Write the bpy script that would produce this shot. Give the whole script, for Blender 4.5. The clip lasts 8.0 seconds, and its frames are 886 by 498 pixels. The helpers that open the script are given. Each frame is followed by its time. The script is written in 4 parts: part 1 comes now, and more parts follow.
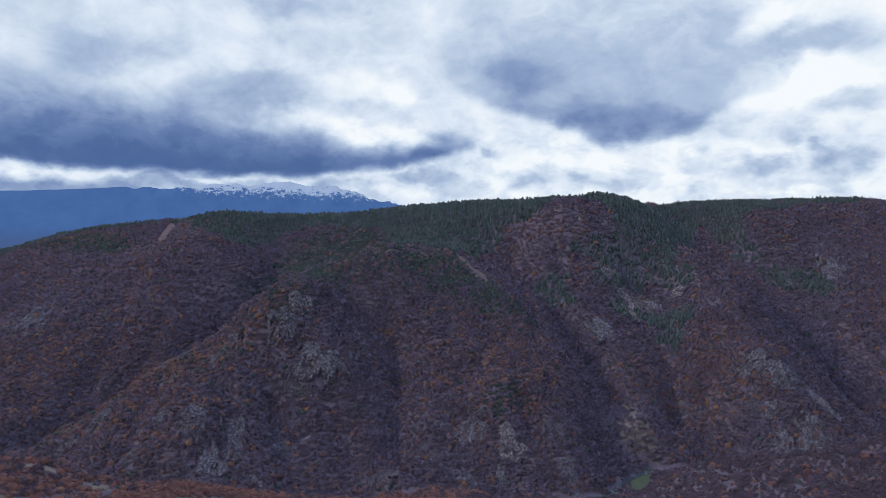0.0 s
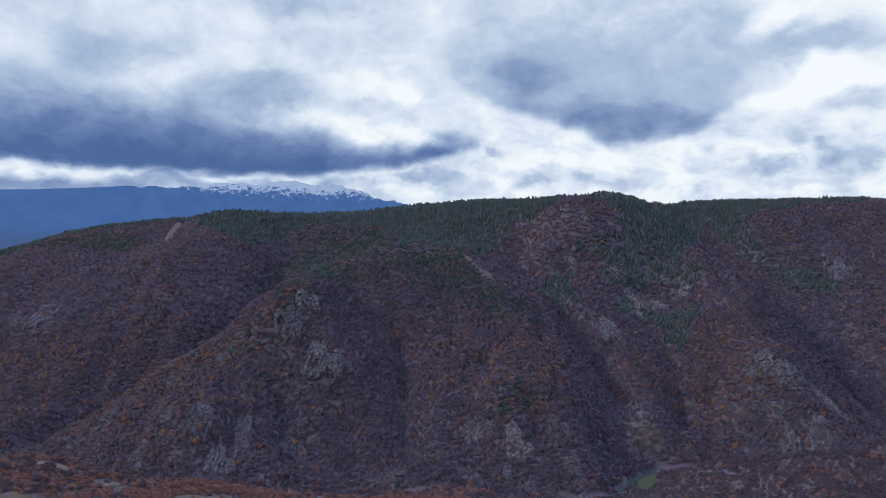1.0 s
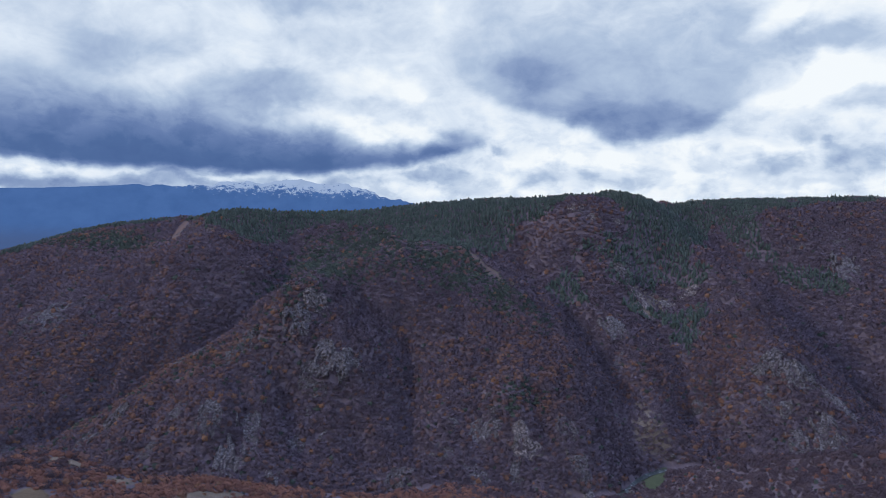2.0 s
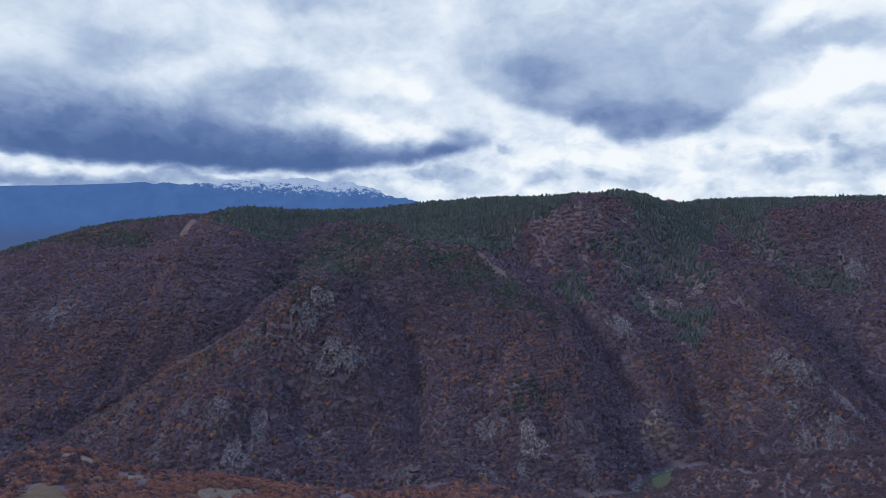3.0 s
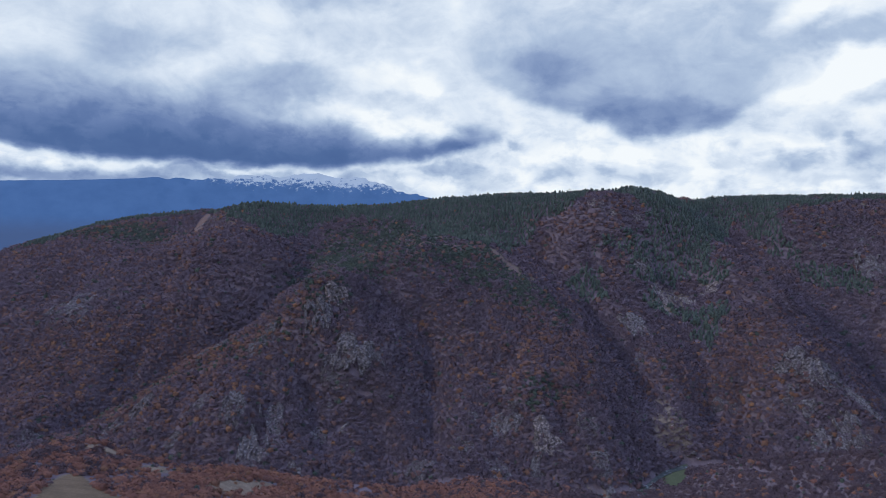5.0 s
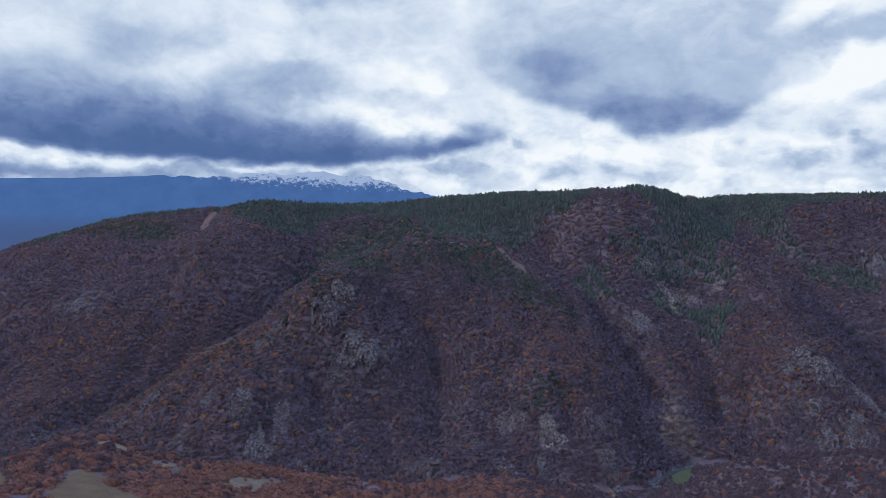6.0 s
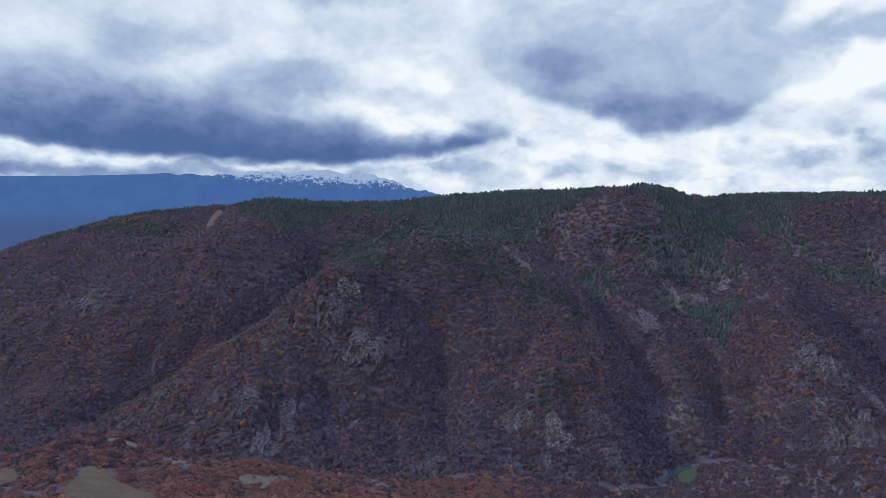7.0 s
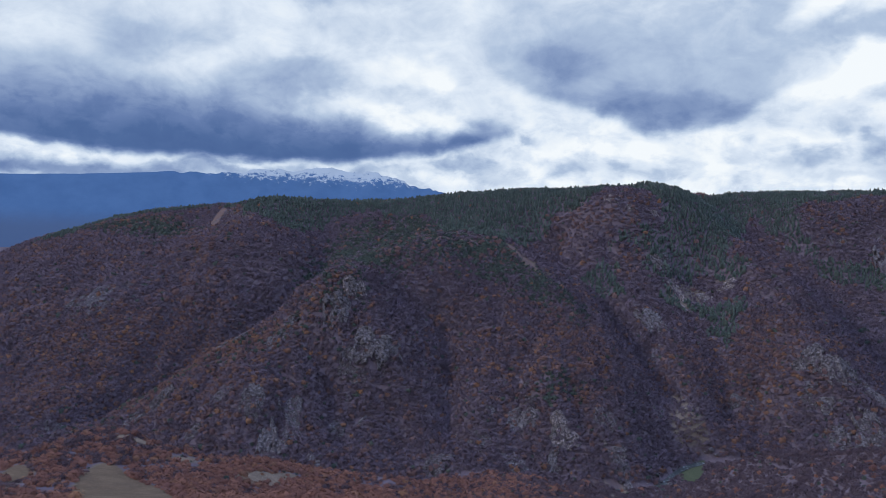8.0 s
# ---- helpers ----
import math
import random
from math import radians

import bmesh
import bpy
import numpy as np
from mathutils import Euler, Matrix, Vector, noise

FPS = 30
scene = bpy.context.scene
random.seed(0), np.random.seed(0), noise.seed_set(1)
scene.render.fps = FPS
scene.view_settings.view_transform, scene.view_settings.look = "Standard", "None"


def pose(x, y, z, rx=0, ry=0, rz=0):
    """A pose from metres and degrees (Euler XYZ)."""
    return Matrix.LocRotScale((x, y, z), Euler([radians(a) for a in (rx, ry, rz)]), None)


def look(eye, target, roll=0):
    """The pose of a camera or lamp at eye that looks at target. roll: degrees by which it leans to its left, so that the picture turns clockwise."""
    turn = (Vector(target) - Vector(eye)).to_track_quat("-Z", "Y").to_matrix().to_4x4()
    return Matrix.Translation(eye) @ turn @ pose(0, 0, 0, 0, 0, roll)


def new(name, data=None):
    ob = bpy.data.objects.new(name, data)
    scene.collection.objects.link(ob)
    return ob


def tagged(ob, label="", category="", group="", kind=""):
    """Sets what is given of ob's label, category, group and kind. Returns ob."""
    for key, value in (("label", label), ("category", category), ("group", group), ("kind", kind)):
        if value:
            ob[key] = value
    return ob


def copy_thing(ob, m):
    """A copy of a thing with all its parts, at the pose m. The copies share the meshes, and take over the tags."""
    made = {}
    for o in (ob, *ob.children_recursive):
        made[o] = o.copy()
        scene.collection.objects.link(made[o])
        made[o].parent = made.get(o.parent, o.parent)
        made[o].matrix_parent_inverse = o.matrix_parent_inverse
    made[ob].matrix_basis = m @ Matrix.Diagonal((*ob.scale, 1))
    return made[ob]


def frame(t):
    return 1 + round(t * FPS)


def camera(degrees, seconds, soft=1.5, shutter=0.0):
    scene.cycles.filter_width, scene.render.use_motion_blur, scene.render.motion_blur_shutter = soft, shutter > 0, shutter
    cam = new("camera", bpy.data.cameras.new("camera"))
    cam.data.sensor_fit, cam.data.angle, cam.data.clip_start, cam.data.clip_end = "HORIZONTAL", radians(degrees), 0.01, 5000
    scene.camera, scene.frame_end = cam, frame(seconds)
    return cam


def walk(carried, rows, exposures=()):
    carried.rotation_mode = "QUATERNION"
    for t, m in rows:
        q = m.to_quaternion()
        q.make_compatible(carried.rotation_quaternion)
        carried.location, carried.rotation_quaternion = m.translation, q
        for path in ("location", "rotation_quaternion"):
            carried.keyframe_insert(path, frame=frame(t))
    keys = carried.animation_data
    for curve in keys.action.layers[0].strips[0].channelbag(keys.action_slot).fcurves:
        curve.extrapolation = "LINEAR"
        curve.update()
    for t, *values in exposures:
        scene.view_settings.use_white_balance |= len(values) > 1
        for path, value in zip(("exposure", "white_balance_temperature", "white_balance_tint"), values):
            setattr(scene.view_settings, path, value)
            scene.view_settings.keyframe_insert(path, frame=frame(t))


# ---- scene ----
cam = camera(65.30, 8.0, soft=0.85)
ROWS = [
    (0.0, 0.00, 0.00, 248.00, 88.268, -1.103, -0.278),
    (0.5, -1.14, -0.40, 247.96, 88.238, -1.149, -0.089),
    (1.0, -2.27, -0.80, 247.92, 88.198, -1.191, 0.092),
    (1.5, -3.40, -1.20, 247.88, 88.143, -1.231, 0.332),
    (3.0, -6.79, -2.40, 247.79, 87.955, -1.398, 0.991),
    (3.5, -7.92, -2.81, 247.77, 87.868, -1.469, 1.216),
    (4.0, -9.05, -3.21, 247.75, 87.804, -1.534, 1.412),
    (4.5, -10.17, -3.61, 247.73, 87.708, -1.612, 1.641),
    (6.0, -13.55, -4.83, 247.70, 87.457, -1.757, 2.214),
    (6.5, -14.67, -5.24, 247.70, 87.366, -1.800, 2.398),
    (7.0, -15.79, -5.65, 247.70, 87.304, -1.829, 2.541),
    (7.5, -16.91, -6.06, 247.71, 87.221, -1.873, 2.699),
    (8.0, -18.02, -6.46, 247.71, 87.149, -1.904, 2.814),
]
walk(cam, [(t, pose(x, y, z, rx, ry, rz)) for t, x, y, z, rx, ry, rz in ROWS])

# ---- light ----
SUN_EL, SUN_AZ = 31.0, -108.0


def math_node(nt, op, a, b=None, c=None, clamp=False):
    n = nt.nodes.new("ShaderNodeMath")
    n.operation, n.use_clamp = op, clamp
    for i, v in enumerate((a, b, c)):
        if v is None:
            continue
        if isinstance(v, (int, float)):
            n.inputs[i].default_value = v
        else:
            nt.links.new(v, n.inputs[i])
    return n.outputs[0]


def ramp_node(nt, fac, stops, mode="LINEAR"):
    n = nt.nodes.new("ShaderNodeValToRGB")
    n.color_ramp.interpolation = mode
    while len(n.color_ramp.elements) < len(stops):
        n.color_ramp.elements.new(0.5)
    for e, (p, col) in zip(n.color_ramp.elements, stops):
        e.position, e.color = p, (*col, 1)
    nt.links.new(fac, n.inputs[0])
    return n.outputs[0]


def smooth_node(nt, v, lo, hi, out0=0.0, out1=1.0):
    n = nt.nodes.new("ShaderNodeMapRange")
    n.interpolation_type = "SMOOTHSTEP"
    for i, x in zip((1, 2, 3, 4), (lo, hi, out0, out1)):
        n.inputs[i].default_value = x
    nt.links.new(v, n.inputs[0])
    return n.outputs[0]


def noise_node(nt, vec, scale, detail=6, rough=0.55, distort=0.0):
    n = nt.nodes.new("ShaderNodeTexNoise")
    n.inputs["Scale"].default_value, n.inputs["Detail"].default_value = scale, detail
    n.inputs["Roughness"].default_value, n.inputs["Distortion"].default_value = rough, distort
    nt.links.new(vec, n.inputs["Vector"])
    return n.outputs["Fac"], n.outputs["Color"]


def mix_node(nt, fac, a, b, mode="MIX"):
    n = nt.nodes.new("ShaderNodeMix")
    n.data_type, n.blend_type = "RGBA", mode
    for i, v in ((0, fac), (6, a), (7, b)):
        if isinstance(v, (int, float)):
            n.inputs[i].default_value = v
        elif isinstance(v, tuple):
            n.inputs[i].default_value = (*v, 1)
        else:
            nt.links.new(v, n.inputs[i])
    return n.outputs[2]


def make_world():
    world = bpy.data.worlds.new("cloudy_sky")
    scene.world = world
    world.use_nodes = True
    nt = world.node_tree
    nt.nodes.clear()
    out = nt.nodes.new("ShaderNodeOutputWorld")
    bg = nt.nodes.new("ShaderNodeBackground")
    nt.links.new(bg.outputs[0], out.inputs[0])
    sky = nt.nodes.new("ShaderNodeTexSky")
    sky.sky_type, sky.sun_disc = "NISHITA", False
    sky.sun_elevation, sky.sun_rotation = radians(SUN_EL), radians(SUN_AZ)
    clear = mix_node(nt, 1.0, sky.outputs[0], (0.1, 0.1, 0.1), "MULTIPLY")
    tc = nt.nodes.new("ShaderNodeTexCoord")
    xyz = nt.nodes.new("ShaderNodeSeparateXYZ")
    nt.links.new(tc.outputs["Generated"], xyz.inputs[0])
    az = math_node(nt, "ARCTAN2", xyz.outputs[0], xyz.outputs[1])
    el = math_node(nt, "ARCSINE", xyz.outputs[2])
    # cloud field: flattened towards the horizon
    comb = nt.nodes.new("ShaderNodeCombineXYZ")
    for i, v in enumerate((az, math_node(nt, "MULTIPLY", el, 1.5))):
        nt.links.new(v, comb.inputs[i])
    vec = comb.outputs[0]
    wide, widec = noise_node(nt, vec, 6.0, 3, 0.5)
    fine, finec = noise_node(nt, vec, 17.0, 6, 0.52)
    veil, _ = noise_node(nt, vec, 4.2, 9, 0.58, 0.6)
    puff, _ = noise_node(nt, vec, 13.0, 10, 0.60, 0.5)

    def shifted(axis, value, much, little):
        for colour, size in ((widec, much), (finec, little)):
            sep = nt.nodes.new("ShaderNodeSeparateColor")
            nt.links.new(colour, sep.inputs[0])
            value = math_node(nt, "MULTIPLY_ADD", math_node(nt, "SUBTRACT", sep.outputs[axis], 0.5), size, value)
        return value

    waz, wel = shifted(0, az, 0.07, 0.075), shifted(1, el, 0.030, 0.055)
    # smoother displacement for the long bases
    saz, sel = shifted(0, az, 0.06, 0.035), shifted(1, el, 0.024, 0.024)

    def profile(v, pts, scale):
        """A smooth curve through (azimuth, value) points, fading flat at both ends."""
        t = math_node(nt, "MULTIPLY_ADD", v, 0.5, 0.5)
        stops = [((p + 1) / 2, (q / scale,) * 3) for p, q in pts]
        return math_node(nt, "MULTIPLY", ramp_node(nt, t, stops), scale)

    def shelf(base, depth, dark, firm):
        """A cloud deck: firm dark base, thinning upwards."""
        h = math_node(nt, "SUBTRACT", sel, profile(saz, base, 0.3))
        k = math_node(nt, "DIVIDE", h, profile(saz, depth, 0.3) if isinstance(depth, list) else depth)
        edge = smooth_node(nt, h, -firm, firm)
        thin = smooth_node(nt, k, 0.0, 1.35, 1.0, 0.0)
        return math_node(nt, "MULTIPLY", math_node(nt, "MULTIPLY", edge, thin), profile(saz, dark, 1.0))

    def bank(caz, cel, raz, rel, weight):
        """One soft cloud mass, or a thin place in the deck."""
        u = math_node(nt, "DIVIDE", math_node(nt, "SUBTRACT", waz, caz), raz)
        v = math_node(nt, "DIVIDE", math_node(nt, "SUBTRACT", wel, cel), rel)
        r = math_node(nt, "SQRT", math_node(nt, "MULTIPLY_ADD", u, u, math_node(nt, "MULTIPLY", v, v)))
        return math_node(nt, "MULTIPLY", smooth_node(nt, r, 0.25, 1.25, 1.0, 0.0), weight)

    # thin veil, greyer towards the west
    dark = profile(az, [(-1.0, 0.18), (-0.5, 0.13), (-0.1, 0.12), (0.1, 0.05), (0.45, 0.0), (1.0, 0.12)], 1.0)
    dark = math_node(nt, "MULTIPLY_ADD", math_node(nt, "SUBTRACT", veil, 0.5), 0.22, dark)
    dark = math_node(nt, "MULTIPLY_ADD", math_node(nt, "SUBTRACT", puff, 0.5), 0.30, dark)
    # small broken clouds low in the sky
    scud, _ = noise_node(nt, vec, 24.0, 8, 0.58, 0.3)
    low_sky = smooth_node(nt, el, 0.10, 0.20, 1.0, 0.25)
    dark = math_node(nt, "MULTIPLY_ADD", math_node(nt, "MULTIPLY", smooth_node(nt, scud, 0.42, 0.66), low_sky), 0.10, dark)
    dark = math_node(nt, "ADD", dark, shelf(LEFT_BASE, LEFT_HEIGHT, LEFT_DARK, 0.009))
    low, high = shelf(RIGHT_BASE, 0.11, RIGHT_DARK, 0.008), shelf(RIGHT_BASE, 0.40, RIGHT_DARK, 0.014)
    dark = math_node(nt, "MULTIPLY_ADD", low, 0.36, math_node(nt, "MULTIPLY_ADD", high, 0.37, dark))
    for b in HIGH_CLOUDS + EAST_CLOUDS + HORIZON_CLOUDS:
        dark = math_node(nt, "ADD", dark, bank(*b))
    dark = math_node(nt, "MAXIMUM", dark, 0.0)
    col = ramp_node(nt, dark, CLOUD_STOPS)
    total = mix_node(nt, smooth_node(nt, veil, 0.20, 0.32, 0.8, 1.0), clear, col)
    # the broken cloud deck is brightest and bluest overhead
    rise = smooth_node(nt, el, 0.40, 1.10)
    nt.links.new(mix_node(nt, 1.0, total, mix_node(nt, rise, (1.0, 1.0, 1.0), ZENITH), "MULTIPLY"), bg.inputs[0])
    bg.inputs[1].default_value = 1.0


# cloud decks as (azimuth, value): height of the base, depth and darkness
LEFT_BASE = [(-0.591, 0.0774), (-0.531, 0.0722), (-0.467, 0.0736), (-0.398, 0.0687), (-0.326, 0.0671), (-0.25, 0.0713), (-0.172, 0.0744), (-0.092, 0.0828), (-0.027, 0.0943), (0.03, 0.1092), (0.07, 0.1274)]
LEFT_HEIGHT = [(-0.591, 0.108), (-0.531, 0.104), (-0.467, 0.098), (-0.327, 0.0899), (-0.252, 0.0736), (-0.173, 0.0572), (-0.109, 0.0343), (-0.061, 0.0278), (-0.012, 0.0368), (0.044, 0.0204)]
LEFT_DARK = [(-0.591, 0.50), (-0.467, 0.60), (-0.327, 0.63), (-0.173, 0.58), (-0.093, 0.50), (-0.012, 0.43), (0.028, 0.26), (0.069, 0.0)]
RIGHT_BASE = [(-0.03, 0.2192), (0.027, 0.1973), (0.068, 0.1761), (0.109, 0.1655), (0.149, 0.1547), (0.188, 0.1328), (0.227, 0.1172), (0.265, 0.1231), (0.302, 0.1257), (0.345, 0.1368), (0.386, 0.1546), (0.412, 0.1735), (0.451, 0.1901), (0.48, 0.2384)]
RIGHT_DARK = [(-0.037, 0), (0.028, 0.2), (0.085, 0.36), (0.148, 0.42), (0.195, 0.52), (0.264, 0.52), (0.322, 0.46), (0.372, 0.36), (0.426, 0.26), (0.452, 0.18), (0.484, 0)]
# single cloud masses: azimuth, elevation, half width, half height (radians), darkness
HIGH_CLOUDS = [
    (-0.268, 0.185, 0.082, 0.041, 0.2),
    (-0.455, 0.214, 0.074, 0.037, 0.1),
    (-0.22, 0.299, 0.114, 0.023, 0.13),
    (-0.16, 0.252, 0.082, 0.025, 0.06),
    (-0.573, 0.168, 0.09, 0.033, 0.02),
    (-0.379, 0.233, 0.049, 0.025, 0.06),
    (-0.127, 0.197, 0.061, 0.023, -0.10),
    (-0.066, 0.195, 0.033, 0.025, -0.12),
    (-0.313, 0.203, 0.049, 0.041, -0.05),
    (-0.385, 0.175, 0.098, 0.033, -0.05),
    (-0.101, 0.135, 0.098, 0.02, -0.12),
    (-0.221, 0.145, 0.09, 0.025, -0.07),
    (0.107, 0.221, 0.061, 0.034, 0.14),
    (0.207, 0.163, 0.061, 0.028, 0.1),
    (0.294, 0.154, 0.065, 0.025, 0.1),
    (0.26, 0.261, 0.212, 0.049, 0.04),
    (0.389, 0.253, 0.074, 0.065, 0.05),
]
EAST_CLOUDS = [
    (0.001, 0.112, 0.055, 0.030, 0.09),
    (0.127, 0.076, 0.045, 0.016, 0.18),
    (0.074, 0.113, 0.023, 0.011, 0.13),
    (0.225, 0.067, 0.057, 0.018, 0.14),
    (0.432, 0.087, 0.078, 0.018, 0.17),
    (0.403, 0.138, 0.094, 0.029, 0.12),
    (0.528, 0.166, 0.057, 0.023, 0.22),
    (0.531, 0.092, 0.045, 0.036, 0.22),
    (0.509, 0.104, 0.028, 0.011, 0.10),
    (0.498, 0.242, 0.082, 0.031, 0.2),
    (0.475, 0.069, 0.037, 0.007, 0.12),
    (0.354, 0.065, 0.026, 0.016, 0.1),
    (0.023, 0.053, 0.049, 0.02, 0.1),
    (0.266, 0.088, 0.041, 0.015, 0.08),
    (0.475, 0.126, 0.041, 0.011, 0.1),
    (0.431, 0.267, 0.045, 0.039, -0.2),
    (0.488, 0.191, 0.09, 0.033, -0.1),
    (0.19, 0.093, 0.131, 0.021, -0.06),
]
HORIZON_CLOUDS = [
    (-0.555, 0.041, 0.212, 0.013, 0.26),
    (-0.398, 0.054, 0.09, 0.01, 0.16),
    (-0.203, 0.057, 0.163, 0.01, 0.1),
    (-0.567, 0.065, 0.065, 0.008, -0.1),
    (-0.48, 0.066, 0.114, 0.01, -0.08),
    (-0.296, 0.064, 0.123, 0.007, -0.08),
    (-0.075, 0.048, 0.074, 0.013, -0.06),
    (-0.026, 0.073, 0.065, 0.011, 0.16),
]
ZENITH = (1.52, 1.92, 3.15)
CLOUD_STOPS = [(0.0, (0.90, 0.95, 0.99)), (0.10, (0.71, 0.80, 0.92)), (0.24, (0.44, 0.55, 0.73)), (0.38, (0.27, 0.365, 0.575)),
               (0.54, (0.138, 0.215, 0.425)), (0.72, (0.080, 0.148, 0.335)), (1.0, (0.060, 0.116, 0.29))]
make_world()

lamp = bpy.data.lights.new("sun", "SUN")
lamp.energy, lamp.angle, lamp.color = 1.9, radians(12), (1.0, 0.97, 0.94)
sun = new("sun", lamp)
sun_dir = Vector((math.sin(radians(SUN_AZ)) * math.cos(radians(SUN_EL)), math.cos(radians(SUN_AZ)) * math.cos(radians(SUN_EL)), math.sin(radians(SUN_EL))))
sun.matrix_world = look(sun_dir * 3000, (0, 0, 0))

# ---- materials ----
def material(name, rough=0.9):
    m = bpy.data.materials.new(name)
    m.use_nodes = True
    nt = m.node_tree
    bsdf = nt.nodes["Principled BSDF"]
    bsdf.inputs["Roughness"].default_value = rough
    bsdf.inputs["Specular IOR Level"].default_value = 0.15
    return m, nt, bsdf


def world_coord(nt):
    return nt.nodes.new("ShaderNodeNewGeometry").outputs["Position"]


def bump(nt, bsdf, height, strength, distance):
    b = nt.nodes.new("ShaderNodeBump")
    b.inputs["Strength"].default_value, b.inputs["Distance"].default_value = strength, distance
    nt.links.new(height, b.inputs["Height"])
    nt.links.new(b.outputs[0], bsdf.inputs["Normal"])


def attribute(nt, name):
    n = nt.nodes.new("ShaderNodeAttribute")
    n.attribute_name = name
    return n.outputs["Fac"]


def ground_material():
    m, nt, bsdf = material("hillside_soil", 0.95)
    pos = world_coord(nt)
    mid, _ = noise_node(nt, pos, 0.09, 6, 0.65)
    small, _ = noise_node(nt, pos, 0.8, 5, 0.7)
    litter = ramp_node(nt, mid, [(0.25, (0.066, 0.049, 0.056)), (0.5, (0.090, 0.066, 0.074)), (0.75, (0.118, 0.090, 0.096))])
    dry = ramp_node(nt, small, [(0.3, (0.075, 0.054, 0.037)), (0.55, (0.110, 0.082, 0.054)), (0.75, (0.145, 0.110, 0.076))])
    stony = ramp_node(nt, small, [(0.3, (0.062, 0.045, 0.036)), (0.5, (0.105, 0.078, 0.060)), (0.72, (0.18, 0.14, 0.11))])
    green = ramp_node(nt, small, [(0.3, (0.036, 0.042, 0.024)), (0.7, (0.064, 0.070, 0.038))])
    wobble = math_node(nt, "MULTIPLY", math_node(nt, "SUBTRACT", mid, 0.5), 1.1)
    wobble = math_node(nt, "MULTIPLY_ADD", math_node(nt, "SUBTRACT", small, 0.5), 0.5, wobble)
    col = litter
    for name, shade in (("dry", dry), ("stony", stony), ("meadow", green)):
        edge = math_node(nt, "ADD", attribute(nt, name), wobble if name != "meadow" else 0.0)
        col = mix_node(nt, smooth_node(nt, edge, 0.35, 0.65), col, shade)
    nt.links.new(col, bsdf.inputs["Base Color"])
    bump(nt, bsdf, mid, 0.8, 2.0)
    return m


# ---- terrain: valley, ridges, spurs and gullies as lines of (east, north, height) ----
SKYLINE = [(-928, 1360, 173), (-874, 1380, 183), (-795, 1440, 212), (-693, 1470, 231), (-546, 1400, 252), (-461, 1320, 260),
           (-356, 1330, 264), (-207, 1420, 269), (-95, 1480, 269), (-22, 1400, 291), (60, 1400, 293), (116, 1400, 291), (170, 1330, 296),
           (215, 1250, 305), (250, 1245, 307), (289, 1255, 313), (330, 1290, 311), (362, 1340, 309), (430, 1430, 304), (521, 1550, 298),
           (600, 1570, 301), (682, 1590, 304), (806, 1600, 306), (892, 1650, 320), (981, 1520, 328), (1042, 1480, 332)]
WEST_SPURS = [
    [(-526, 1295, 215), (-493, 1116, 184), (-489, 1040, 140), (-474, 915, 87), (-477, 851, 42), (-472, 760, 26), (-470, 705, 6)],
    [(-842, 1280, 163), (-718, 1134, 135), (-624, 960, 82), (-566, 850, 31)],
    [(-617, 1197, 175), (-585, 993, 110), (-570, 900, 63)],
    [(-372, 1115, 205), (-383, 1050, 167), (-405, 994, 133)],
]
MIDDLE_SPURS = [
    [(19, 1030, 212), (-62, 990, 208), (-127, 930, 199), (-163, 825, 177), (-192, 795, 162), (-238, 770, 113), (-303, 775, 91),
     (-374, 757, 44), (-405, 735, 19), (-421, 720, 4)],
    [(-267, 735, 88), (-235, 668, 61), (-211, 633, 24), (-200, 615, 12)],
    [(-161, 803, 155), (-131, 749, 113), (-158, 726, 72), (-165, 661, 36), (-154, 625, 15)],
    [(-75, 878, 162), (-2, 894, 156), (-14, 795, 86), (6, 675, 27), (11, 635, 10)],
    [(22, 1008, 206), (93, 892, 152), (142, 840, 108), (151, 802, 90)],
    [(78, 736, 89), (110, 702, 63), (129, 659, 25), (122, 640, 10)],
]
EAST_SPURS = [
    [(205, 1143, 278), (202, 1110, 236), (242, 1040, 171), (229, 938, 119)],
    [(405, 1170, 221), (432, 1114, 201), (437, 960, 145), (386, 915, 135), (402, 819, 107), (420, 815, 90), (433, 768, 56), (455, 725, 24)],
    [(327, 891, 92), (294, 811, 42), (256, 720, 10)],
    [(331, 790, 46), (365, 710, 10)],
    [(585, 1308, 263), (670, 1219, 192), (691, 1060, 125), (686, 960, 74)],
    [(714, 1306, 263), (816, 1260, 247)],
]
RIDGES = WEST_SPURS + MIDDLE_SPURS + EAST_SPURS
GULLIES = [
    [(-279, 1230, 201), (-274, 1130, 172), (-286, 1040, 135), (-306, 960, 84), (-345, 880, 44), (-395, 825, 14), (-440, 775, 2)],
    [(-95, 860, 136), (-78, 775, 89), (-42, 720, 41), (-42, 640, 10)],
    [(113, 1120, 208), (140, 1010, 163), (172, 930, 121), (196, 860, 85), (207, 806, 62), (202, 742, 35), (200, 712, 8)],
    [(328, 1070, 152), (312, 960, 115), (263, 844, 80), (226, 745, 38)],
    [(488, 1380, 262), (510, 1210, 172), (541, 1075, 112), (552, 990, 62), (564, 900, 20), (591, 850, 4)],
]
RIVER = [(-900, 860, -3), (-620, 700, -2), (-500, 655, -2), (-380, 625, -2), (-250, 600, -1), (-150, 600, -1), (-50, 630, -1),
         (60, 625, -1), (120, 628, 0), (165, 645, 0), (184, 674, 0), (203, 697, 0), (228, 714, 0), (275, 716, 1), (340, 700, 1), (420, 690, 1), (560, 770, 1), (700, 850, 2), (900, 900, 2)]
